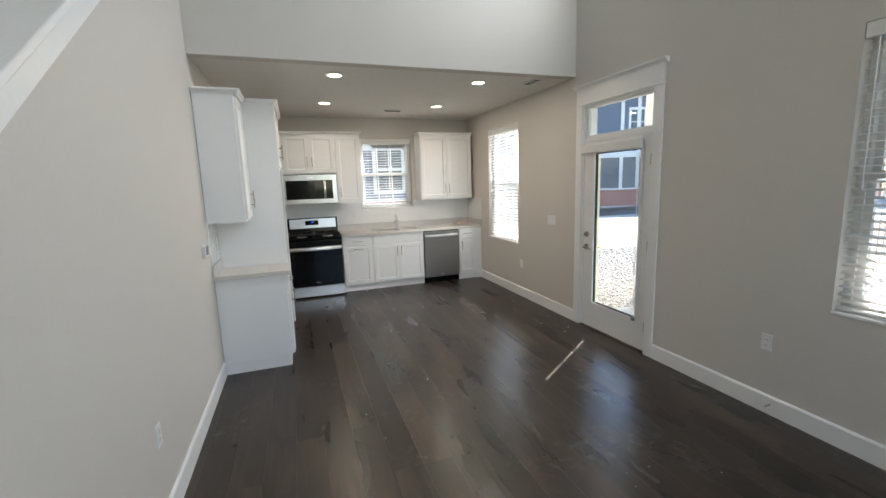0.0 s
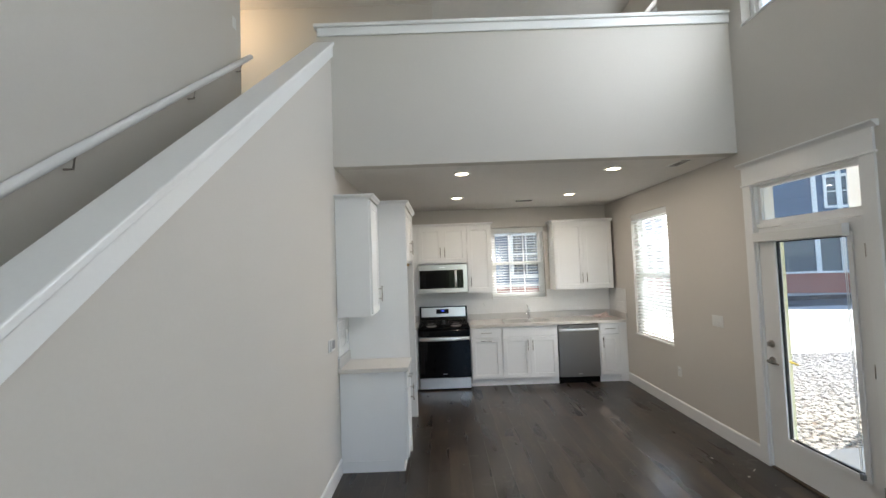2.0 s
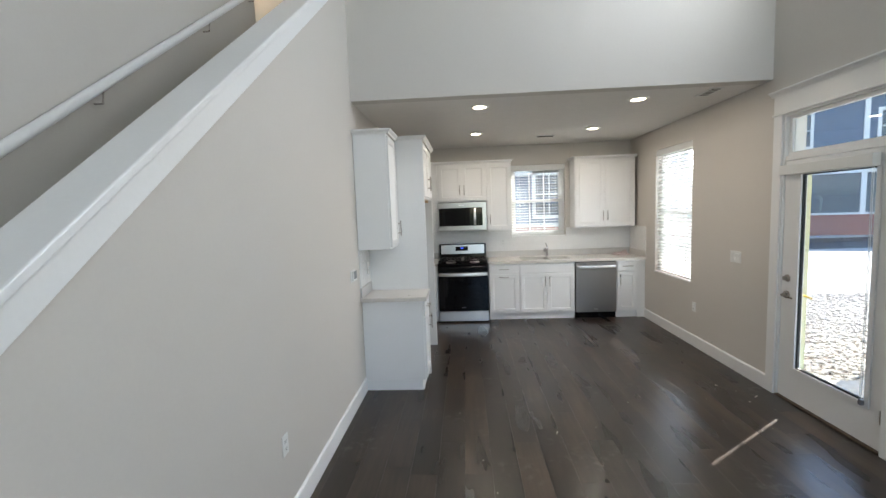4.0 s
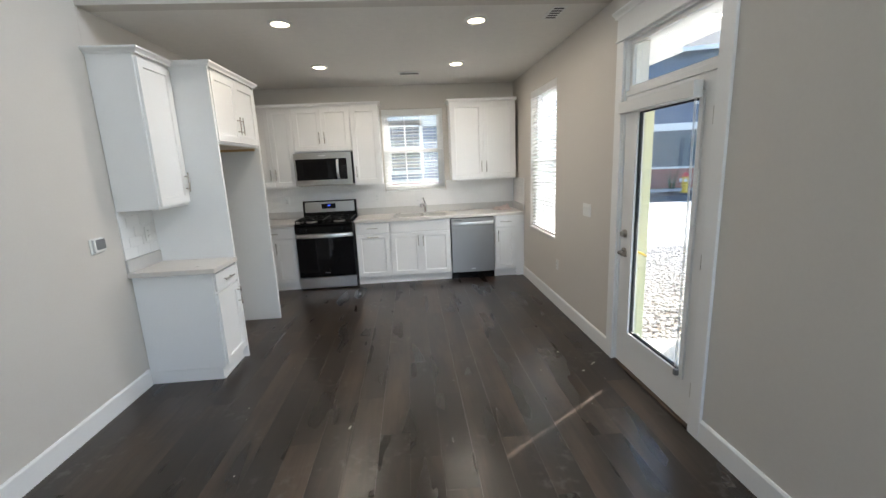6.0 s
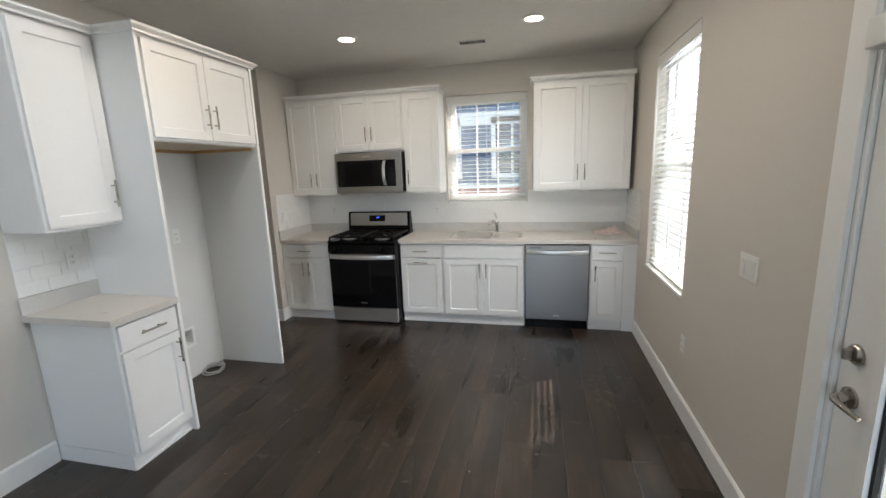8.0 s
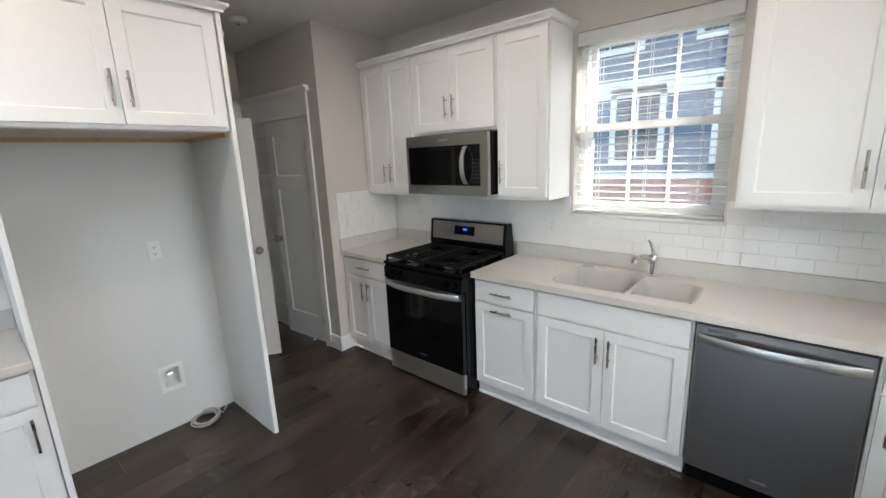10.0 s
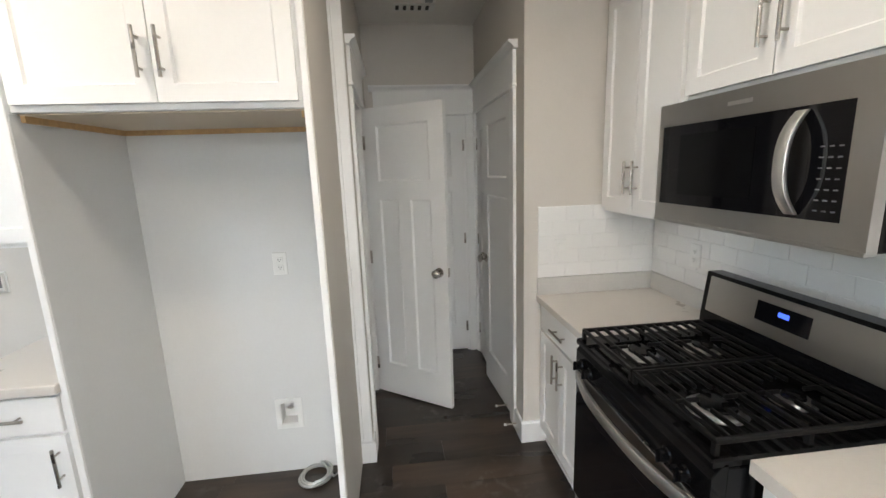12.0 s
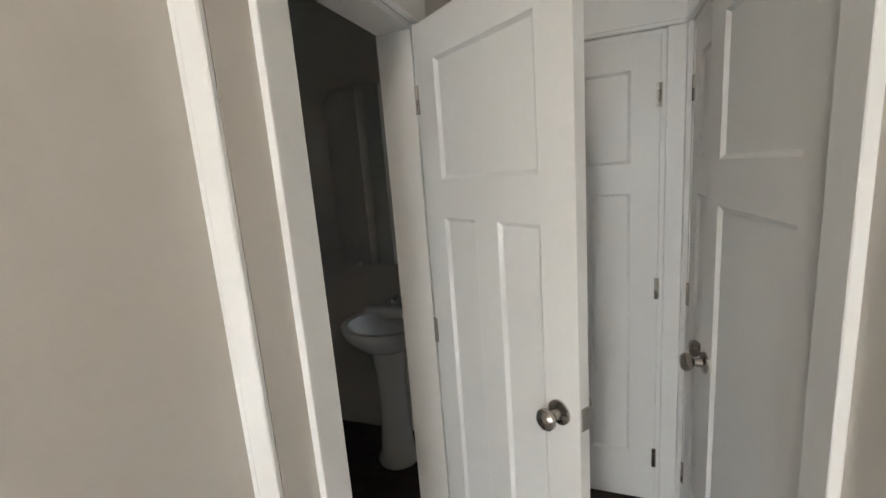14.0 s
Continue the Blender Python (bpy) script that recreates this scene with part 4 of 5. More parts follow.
for x, y, r in ((0.195, 0.158, 0.058), (0.565, 0.158, 0.062), (0.195, 0.405, 0.045), (0.565, 0.405, 0.040)):
    bn = part("burner", lathe([(r + 0.012, 0.912), (r + 0.008, 0.922), (r - 0.004, 0.926), (0.01, 0.927)], 24, pose(x, y, 0)), ALU, rg, "aluminium gas burner", smooth=True)
    part("spill_ring", lathe([(r + 0.020, 0.9122), (r + 0.018, 0.9140), (r + 0.012, 0.9142)], 28, pose(x, y, 0)), ALU, bn, smooth=True)
    part("burner_cap", lathe([(r - 0.008, 0.926), (r - 0.010, 0.934), (0.008, 0.936)], 24, pose(x, y, 0)), BLACKE, bn, smooth=True)
for gx0, gx1 in ((0.014, 0.377), (0.383, 0.746)):
    bm = bmesh.new()
    zt, zb = 0.957, 0.941
    for x in (gx0 + 0.007, gx1 - 0.007):
        cube(bm, x - 0.007, 0.004, zb, x + 0.007, 0.530, zt, bevel=0.003)
    for y in (0.011, 0.267, 0.523):
        cube(bm, gx0 + 0.01, y - 0.007, zb + 0.0006, gx1 - 0.01, y + 0.007, zt - 0.0006, bevel=0.003)
    xc = (gx0 + gx1) / 2
    for y0 in (0.011, 0.267):
        for k in range(1, 6):
            y = y0 + 0.256 * k / 6
            gap = (0.0, 0.0, 0.052, 0.062, 0.052, 0.0)[k]
            spans = ((gx0 + 0.012, xc - gap), (xc + gap, gx1 - 0.012)) if gap else ((gx0 + 0.012, gx1 - 0.012),)
            for x0, x1 in spans:
                cube(bm, x0, y - 0.0042, zb, x1, y + 0.0042, zt - 0.001, bevel=0.002)
        for e in (-1, 1):
            cube(bm, xc - 0.0048, y0 + 0.128 + e * 0.075 - 0.036, zb + 0.001, xc + 0.0048, y0 + 0.128 + e * 0.075 + 0.036, zt - 0.0015, bevel=0.002)
    for x in (gx0 + 0.007, gx1 - 0.007):
        for y in (0.011, 0.267, 0.523):
            cube(bm, x - 0.007, y - 0.007, 0.912, x + 0.007, y + 0.007, zb + 0.002)
    part("grate", bm, IRON, rg, "black cast-iron grate")
bg = part("backguard", prism([(0.535, 0.90), (0.665, 0.90), (0.625, 1.165), (0.560, 1.165), (0.540, 0.99)], "x", 0.0, RW, bevel=0.003), BLACKE, rg, "black backguard")
part("backguard_face", prism([(0.5385, 1.005), (0.546, 1.005), (0.5635, 1.150), (0.5560, 1.150)], "x", 0.028, RW - 0.028), STEEL, bg, "stainless control fascia")
part("display", prism([(0.5400, 1.052), (0.550, 1.052), (0.558, 1.122), (0.5500, 1.122)], "x", 0.265, 0.465), BLACKG, bg)
part("clock_digits", prism([(0.5440, 1.088), (0.548, 1.088), (0.550, 1.104), (0.5460, 1.104)], "x", 0.352, 0.392), BLUE_LED, bg, "lit blue clock digits")

# ---- microwave ----
mw = thing("microwave", "stainless over-the-range microwave with a curved handle", "microwave", pose(0.580, 7.520, 1.405))
MWW = 0.766
part("body", slab(0, 0.03, 0, MWW, 0.40, 0.425, bevel=0.002), BLACKE, mw)
fc = part("front", wall_with_holes("y", 0.0, 0.03, 0, MWW, 0, 0.425, [(0.022, 0.702, 0.062, 0.345)]), STEEL, mw, "brushed stainless front frame")
part("window", slab(0.0205, 0.002, 0.0605, 0.6035, 0.02, 0.3465), BLACKG, mw, "black glass door window")
part("inner_screen", slab(0.12, 0.0012, 0.10, 0.44, 0.0022, 0.31), BLACKE, mw, "dark perforated inner screen")
part("control_pad", slab(0.604, 0.002, 0.0605, 0.7035, 0.02, 0.3465), BLACKG, mw, "black touch pad")
cpad = [o for o in mw.children if o.name.startswith("control_pad")][0]
GREYPRINT = mat("grey_print", (0.10, 0.105, 0.11), 0.5, var=0.02)
for r in range(7):
    for c in range(3):
        part("key", slab(0.632 + c * 0.022, 0.0010, 0.085 + r * 0.026, 0.643 + c * 0.022, 0.0022, 0.0885 + r * 0.026), GREYPRINT, cpad)
part("handle", strap("z", 0.072, 0.335, 0.566, 0.598, 0.048, 0.011), STEELH, mw, "curved polished steel handle", smooth=True)
part("badge", slab(0.33, -0.0015, 0.380, 0.42, 0.0005, 0.392), STEELH, mw)
part("vent_grille", slab(0.02, 0.04, -0.006, MWW - 0.02, 0.36, 0.0), DARK, mw)
part("lower_trim", slab(0, -0.004, -0.008, MWW, 0.03, 0.004, bevel=0.002), STEEL, mw)

# ---- dishwasher ----
dw = thing("dishwasher", "stainless dishwasher with a bowed bar handle", "dishwasher", pose(2.656, 7.325, 0))
DWW = 0.61
part("tub", slab(0.006, 0.03, 0.10, DWW - 0.006, 0.58, 0.87), GREYP, dw)
part("door", slab(0.003, -0.004, 0.095, DWW - 0.003, 0.03, 0.862, bevel=0.005), SHADESTEEL, dw, "brushed stainless door")
part("top_edge", slab(0.006, 0.0, 0.862, DWW - 0.006, 0.03, 0.872), DARK, dw)
part("handle", strap("x", 0.014, DWW - 0.014, 0.772, 0.812, 0.042, 0.011), STEELH, dw, "bowed stainless handle", smooth=True, at=pose(0, -0.004, 0))
part("control_label", slab(0.05, -0.0052, 0.826, 0.16, -0.0035, 0.842), GREYP, dw)
part("toe_panel", slab(0.003, 0.035, 0.0, DWW - 0.003, 0.05, 0.092), BLACKE, dw, "black toe panel")
part("badge", slab(DWW / 2 - 0.03, -0.0055, 0.135, DWW / 2 + 0.03, -0.0035, 0.145), STEELH, dw)


# ---- ceiling fixtures ----
def downlight(x, y):
    o = thing("recessed_light", "lit round recessed ceiling light with a white trim", "ceiling light", pose(x, y, ZK), "recessed kitchen lights")
    part("trim_ring", lathe([(0.095, 0.0), (0.095, -0.006), (0.085, -0.011), (0.068, -0.010), (0.066, -0.002)], 32), PLASTIC, o, smooth=True)
    part("lens", lathe([(0.066, -0.003), (0.066, -0.007), (0.03, -0.009), (0.005, -0.0092)], 32), LAMP, o, "glowing warm lens")
    l = lamp("downlight_lamp", "AREA", 2.0, look((x, y, ZK - 0.012), (x, y, 0)), (1.0, 0.88, 0.74))
    l.data.shape, l.data.size = "DISK", 0.13


for x in (1.19, 2.735):
    for y in (5.26, 6.72):
        downlight(x, y)


def register(x0, y0, x1, y1, n, label):
    o = thing("ceiling_vent", label, "vent", pose(0, 0, ZK))
    part("frame", slab(x0, y0, -0.008, x1, y1, -0.001, bevel=0.002), PLASTIC, o)
    w = (y1 - y0 - 0.03) / n
    for k in range(n):
        part("slot", slab(x0 + 0.02, y0 + 0.018 + k * w, -0.0095, x1 - 0.02, y0 + 0.018 + (k + 0.45) * w, -0.0078), DARK, o)


register(2.06, 7.10, 2.33, 7.22, 5, "white louvred ceiling register near the window")
register(3.27, 4.99, 3.39, 5.27, 5, "white louvred ceiling register by the side wall")
register(-1.06, 6.54, -0.94, 6.83, 5, "white louvred ceiling register in the hall")
sd = thing("smoke_detector", "round white smoke detector on the hall ceiling", "smoke detector", pose(-0.35, 6.765, ZK))
part("housing", lathe([(0.068, 0), (0.068, -0.018), (0.058, -0.036), (0.03, -0.042), (0.004, -0.043)], 28), PLASTIC, sd, smooth=True)
part("test_button", lathe([(0.014, -0.042), (0.014, -0.046), (0.004, -0.047)], 16), GREYP, sd)
sd = thing("alarm_sounder", "small white alarm sounder on the hall ceiling", "alarm", pose(-0.76, 6.77, ZK))
part("housing", slab(-0.05, -0.05, -0.05, 0.05, 0.05, 0, bevel=0.015, seg=2), PLASTIC, sd, smooth=True)
part("grille", slab(-0.025, -0.025, -0.052, 0.025, 0.025, -0.0495), GREYP, sd)
sd = thing("smoke_detector", "round white smoke detector on the high ceiling", "smoke detector", pose(2.2, 6.55, ZH))
part("housing", lathe([(0.068, 0), (0.068, -0.018), (0.058, -0.036), (0.03, -0.042), (0.004, -0.043)], 28), PLASTIC, sd, smooth=True)
part("base_plate", lathe([(0.075, -0.0005), (0.075, -0.006), (0.004, -0.006)], 28), PLASTIC, sd)


# ---- wall plates ----
def outlet(m, label="white duplex outlet", gang=1, kind="outlet"):
    o = thing("wall_outlet" if kind == "outlet" else "light_switch", label, "outlet" if kind == "outlet" else "switch", m)
    w = 0.07 + 0.046 * (gang - 1)
    part("plate", slab(-w / 2, -0.006, -0.0575, w / 2, 0, 0.0575, bevel=0.003, seg=2), PLASTIC, o)
    for k in range(gang):
        x = -0.023 * (gang - 1) + 0.046 * k
        if kind == "outlet":
            for z in (-0.02, 0.02):
                s = part("socket", slab(x - 0.016, -0.008, z - 0.014, x + 0.016, -0.0055, z + 0.014, bevel=0.002), PLASTIC, o)
                for u in (-0.006, 0.006):
                    part("slot", slab(x + u - 0.0012, -0.0085, z - 0.002, x + u + 0.0012, -0.0078, z + 0.007), DARK, s)
                part("slot", slab(x - 0.0025, -0.0085, z - 0.010, x + 0.0025, -0.0078, z - 0.006), DARK, s)
        else:
            part("rocker", prism([(-0.006, -0.034), (-0.0105, -0.034), (-0.0075, 0.0), (-0.0105, 0.034), (-0.006, 0.034)], "x", x - 0.0165, x + 0.0165), PLASTIC, o)
    return o


EAST, WEST, NORTH = -90, 90, 0
outlet(pose(XR, 2.687, 0.50, 0, 0, EAST), "white duplex outlet on the living room wall")
outlet(pose(XR, 5.991, 0.47, 0, 0, EAST), "white duplex outlet under the kitchen window")
outlet(pose(0, 3.082, 0.485, 0, 0, WEST), "white duplex outlet on the stair wall")
outlet(pose(0, 5.887, 1.182, 0, 0, WEST), "white duplex outlet in the refrigerator recess")
outlet(pose(XR, 5.255, 1.152, 0, 0, EAST), "white three-gang light switch beside the garden door", 3, "switch")
outlet(pose(1.625, YB - 0.0098, 1.16, 0, 0, NORTH), "white duplex outlet in the tiled backsplash")
outlet(pose(-0.0202, 7.372, 1.168, 0, 0, WEST), "white rocker switch in the tiles beside the range", 1, "switch")
outlet(pose(0.32, YB - 0.0098, 1.17, 0, 0, NORTH), "white outlet in the tiles of the corner counter")
outlet(pose(0.0098, 5.12, 1.17, 0, 0, WEST), "white outlet in the tiles over the coffee counter")
outlet(pose(-1.07, 5.2, 4.35, 0, 0, WEST), "white light switch at the head of the stairs", 1, "switch")

th = thing("thermostat", "square white thermostat with a dark screen", "thermostat", pose(0, 4.575, 1.17, 0, 0, 90))
part("wall_plate", slab(-0.062, -0.008, -0.052, 0.062, 0, 0.052, bevel=0.003), PLASTIC, th)
part("case", slab(-0.045, -0.026, -0.042, 0.055, -0.008, 0.046, bevel=0.004, seg=2), PLASTIC, th)
part("screen", slab(-0.030, -0.0275, -0.024, 0.052, -0.0255, 0.044), GREYP, th, "dark grey screen")

wb = thing("water_box", "white recessed icemaker water outlet box", "water box", pose(0.003, 5.85, 0.35, 0, 0, 90))
part("flange", wall_with_holes("y", -0.006, 0.0, -0.07, 0.07, -0.088, 0.088, [(-0.045, 0.045, -0.062, 0.062)]), PLASTIC, wb)
part("back", slab(-0.045, 0.072, -0.062, 0.045, 0.075, 0.062), PLASTIC, wb)
for z0, z1 in ((-0.062, -0.059), (0.059, 0.062)):
    part("lining", slab(-0.045, 0.0, z0, 0.045, 0.072, z1), PLASTIC, wb)
for x0, x1 in ((-0.045, -0.042), (0.042, 0.045)):
    part("lining", slab(x0, 0.0, -0.058, x1, 0.072, 0.058), PLASTIC, wb)
part("valve", rod(rod(bmesh.new(), (0, 0.07, 0.015), (0, 0.03, 0.015), 0.010, 12), (-0.016, 0.03, 0.015), (0.016, 0.03, 0.015), 0.007, 8), CHROME, wb)
pts = []
for k in range(100):
    a = k * 0.22
    r = 0.075 + 0.012 * math.sin(a * 0.37)
    pts.append((r * math.cos(a), r * math.sin(a), 0.008 + 0.0085 * (k // 29) + 0.002 * math.sin(a * 1.3)))
pts += [(0.03, 0.10, 0.02), (-0.02, 0.13, 0.012), (-0.05, 0.16, 0.02)]
solid("water_hose", tube(pts, 0.0065, 8), HOSE, "coiled braided steel water hose on the floor", "hose", smooth=True, m=pose(0.085, 5.975, 0.0))

# door stops on the baseboards
def door_stop(m):
    o = thing("door_stop", "white-tipped spring door stop on the baseboard", "door stop", m, "door stops")
    part("spring", rod(bmesh.new(), (0, 0, 0), (0, -0.065, 0), 0.005, 10), NICKEL, o)
    part("tip", rod(bmesh.new(), (0, -0.065, 0), (0, -0.078, 0), 0.008, 12), PLASTIC, o)


door_stop(pose(XR - 0.015, 2.62, 0.075, 0, 0, -90))
door_stop(pose(-0.12, 7.155, 0.06))
door_stop(pose(-0.33, 7.152, 0.06))

# cloth left by the sink
cl = bmesh.new()
bmesh.ops.create_grid(cl, x_segments=24, y_segments=16, size=0.5)
for v in cl.verts:
    x, y = v.co.x, v.co.y
    h = 0.016 + 0.05 * max(0, noise.noise(Vector((x * 3.1, y * 3.7, 2.0)))) + 0.07 * max(0, 1 - ((x - 0.18) ** 2 + (y - 0.1) ** 2) * 9) * (0.6 + 0.4 * noise.noise(Vector((x * 9, y * 9, 0))))
    ed = min(1, (0.5 - max(abs(x), abs(y))) * 10)
    v.co = Vector((x * 0.24 + 0.012 * math.sin(y * 9), y * 0.16 + 0.01 * math.sin(x * 8), h * max(0.15, ed) + 0.002))
solid("cleaning_cloth", cl, CLOTH, "crumpled pale pink cloth on the worktop", "cloth", smooth=True, m=pose(3.47, 7.70, 0.9145, 0, 0, 12)).modifiers.new("thickness", "SOLIDIFY").thickness = 0.003

# ---- bathroom ----
pb = thing("pedestal_basin", "white ceramic pedestal basin in the dark bathroom", "basin", pose(-1.36, 5.76, 0))
prof = [(0.115, 0), (0.118, 0.02), (0.095, 0.06), (0.080, 0.25), (0.078, 0.5), (0.10, 0.66), (0.12, 0.70)]
part("pedestal", lathe(prof, 28), CERAMIC, pb, smooth=True)
bw = bmesh.new()
rings = []
for a, b, z in ((0.10, 0.09, 0.66), (0.18, 0.16, 0.70), (0.235, 0.205, 0.755), (0.25, 0.22, 0.80), (0.245, 0.215, 0.815), (0.21, 0.18, 0.812), (0.19, 0.155, 0.78), (0.13, 0.10, 0.715), (0.03, 0.03, 0.70)):
    rings.append([bw.verts.new((b * math.cos(2 * math.pi * k / 32), a * math.sin(2 * math.pi * k / 32), z)) for k in range(32)])
for p, q in zip(rings, rings[1:]):
    for k in range(32):
        bw.faces.new((p[k], p[(k + 1) % 32], q[(k + 1) % 32], q[k]))
bw.faces.new(rings[-1])
bw.faces.new(rings[0][::-1])
bmesh.ops.recalc_face_normals(bw, faces=bw.faces)
part("bowl", bw, CERAMIC, pb, smooth=True)
part("deck", slab(-0.235, -0.22, 0.77, -0.13, 0.22, 0.835, bevel=0.02, seg=3), CERAMIC, pb, smooth=True)
bt = thing("basin_tap", "chrome two-handle basin tap", "tap", pose(-1.55, 5.76, 0.836))
part("spout", tube([(0, 0, 0), (0, 0, 0.05), (0.03, 0, 0.075), (0.09, 0, 0.06)], 0.012, 12), CHROME, bt, smooth=True)
for y in (-0.075, 0.075):
    part("handle", lathe([(0.018, 0), (0.018, 0.03), (0.024, 0.034), (0.008, 0.05)], 16, pose(0, y, 0)), CHROME, bt, smooth=True)


def mirror_bm(w, h, r, t):
    pts = []
    for cx, cz, a0 in ((w / 2 - r, h - r, 0), (-w / 2 + r, h - r, 90), (-w / 2 + r, r, 180), (w / 2 - r, r, 270)):
        for k in range(9):
            a = radians(a0 + 90 * k / 8)
            pts.append((cx + r * math.cos(a), cz + r * math.sin(a)))
    return prism(pts, "x", 0, t)


MIRROR = mat("silvered_mirror", (0.88, 0.89, 0.89), 0.02, metal=1.0, var=0.01)
mi = thing("bathroom_mirror", "frameless wall mirror with clipped corners over the basin", "mirror", pose(-1.599, 5.70, 1.08))
part("glass_sheet", mirror_bm(0.64, 1.00, 0.07, 0.006), MIRROR, mi)
for y in (-0.2, 0.2):
    part("clip", slab(0.0, y - 0.012, -0.012, 0.011, y + 0.012, 0.012, bevel=0.002), PLASTIC, mi)

# ---- outside ----
FOLIAGE = mat("dark_grass_blade", (0.06, 0.085, 0.03), 0.7, var=0.3, scale=5)
ZG = -0.15
structure("ground", prism([(-300, -300), (300, -300), (300, 300), (-300, 300)], "z", ZG - 0.3, ZG - 0.02), GRASS, "open ground to the horizon", "ground")
structure("pavement_stoop", slab(XR + 0.172, 3.2, ZG - 0.05, 4.95, 5.02, -0.03, bevel=0.01), CONCRETE, "pale concrete stoop outside the garden door", "pavement")
structure("driveway", slab(4.2, 9.25, ZG - 0.06, 40, 16.6, ZG + 0.0), CONCRETE, "broad pale concrete driveway in the sun", "road")
structure("road", slab(-40, 16.6, ZG - 0.08, 60, 19.0, ZG - 0.012), ASPHALT, "asphalt lane", "road")
structure("pavement_far", slab(-40, 20.6, ZG - 0.08, 60, 21.9, ZG + 0.03), CONCRETE, "far pavement", "pavement")
structure("ground_rock_bed", slab(XR + 0.175, -6, ZG - 0.1, 22, 9.24, ZG - 0.012), SOIL, "dry soil under the river stones", "ground")
structure("ground_mulch_bed", slab(8, 19.0, ZG - 0.1, 24, 20.58, ZG + 0.01), MULCH, "dark mulch bed round the hydrant", "ground")

hy = thing("fire_hydrant", "yellow fire hydrant with a red bonnet and white caps", "fire hydrant", pose(14.6, 19.8, ZG + 0.01))
part("barrel", lathe([(0.17, 0), (0.17, 0.04), (0.12, 0.06), (0.12, 0.30), (0.16, 0.32), (0.16, 0.36), (0.13, 0.38), (0.13, 0.66), (0.17, 0.68), (0.17, 0.72)], 20), HYD, hy, smooth=True)
part("bonnet", lathe([(0.17, 0.72), (0.165, 0.76), (0.12, 0.84), (0.05, 0.88), (0.04, 0.94), (0.01, 0.945)], 20), RED, hy, "red bonnet", smooth=True)
for a in (0, 120, 240):
    part("cap", rod(bmesh.new(), (0.1 * math.cos(radians(a)), 0.1 * math.sin(radians(a)), 0.56), (0.24 * math.cos(radians(a)), 0.24 * math.sin(radians(a)), 0.56), 0.075, 14), TRIM, hy, "white hose cap")


def house(name, m, w, depth, h, label, brick_h=1.1, windows=(), boards=(), lower=None):
    """A two-storey house, its front to -y: lap siding boards over a brick base, windows with white trim, hipped roof."""
    o = thing(name, label, "house", m)
    part("wall", slab(0, 0.05, 0, w, depth, h), SIDING, o)
    for nm, za, zb, material, text in (("lower_siding", brick_h + 0.1, 2.94, lower or SIDING, "grey lap siding" if lower else "blue lap siding"), ("upper_siding", 3.30, h, SIDING, "blue lap siding")):
        bm = bmesh.new()
        z = za
        while z < zb - 0.02:
            t = min(z + 0.17, zb)
            verts = [bm.verts.new(p) for p in ((-0.02, 0.046, t), (w + 0.02, 0.046, t), (w + 0.02, 0.012, z), (-0.02, 0.012, z), (-0.02, 0.05, z), (w + 0.02, 0.05, z))]
            bm.faces.new((verts[0], verts[3], verts[2], verts[1]))
            bm.faces.new((verts[3], verts[4], verts[5], verts[2]))
            z += 0.17
        bmesh.ops.recalc_face_normals(bm, faces=bm.faces)
        part(nm, bm, material, o, text)
    part("brick_base", slab(-0.06, -0.06, -0.1, w + 0.06, 0.05, brick_h), BRICK, o, "red brick base")
    part("water_table", slab(-0.08, -0.09, brick_h, w + 0.08, 0.05, brick_h + 0.10), TRIM, o, "white ledge over the brick")
    part("band", slab(-0.03, -0.03, 2.94, w + 0.03, 0.05, 3.30), TRIM, o, "white band between storeys")
    for x in (0, w, *boards):
        part("corner_board", slab(x - 0.1, -0.02, brick_h, x + 0.1, 0.06, h), TRIM, o)
    for x, z, ww, hh in windows:
        f = part("window", wall_with_holes("y", -0.03, 0.05, x - 0.12, x + ww + 0.12, z - 0.12, z + hh + 0.14, [(x, x + ww, z, z + hh)]), TRIM, o, "white window trim")
        part("pane", slab(x, 0.02, z, x + ww, 0.046, z + hh), PANE, f)
        part("meeting_rail", slab(x, 0.0, z + hh / 2 - 0.03, x + ww, 0.02, z + hh / 2 + 0.03), TRIM, f)
        part("muntin", slab(x + ww / 2 - 0.02, 0.004, z, x + ww / 2 + 0.02, 0.02, z + hh), TRIM, f)
    rf = bmesh.new()
    e = 0.5
    a = [rf.verts.new(p) for p in ((-e, -e, h), (w + e, -e, h), (w + e, depth + e, h), (-e, depth + e, h))]
    b = [rf.verts.new(p) for p in ((depth / 2, depth / 2, h + depth * 0.3), (w - depth / 2, depth / 2, h + depth * 0.3))]
    rf.faces.new(a[::-1])
    rf.faces.new((a[0], a[1], b[1], b[0]))
    rf.faces.new((a[1], a[2], b[1]))
    rf.faces.new((a[2], a[3], b[0], b[1]))
    rf.faces.new((a[3], a[0], b[0]))
    bmesh.ops.recalc_face_normals(rf, faces=rf.faces)
    part("roof", rf, ROOF, o)
    part("fascia", slab(-e, -e - 0.02, h - 0.18, w + e, -e + 0.02, h + 0.02), TRIM, o)
    return o


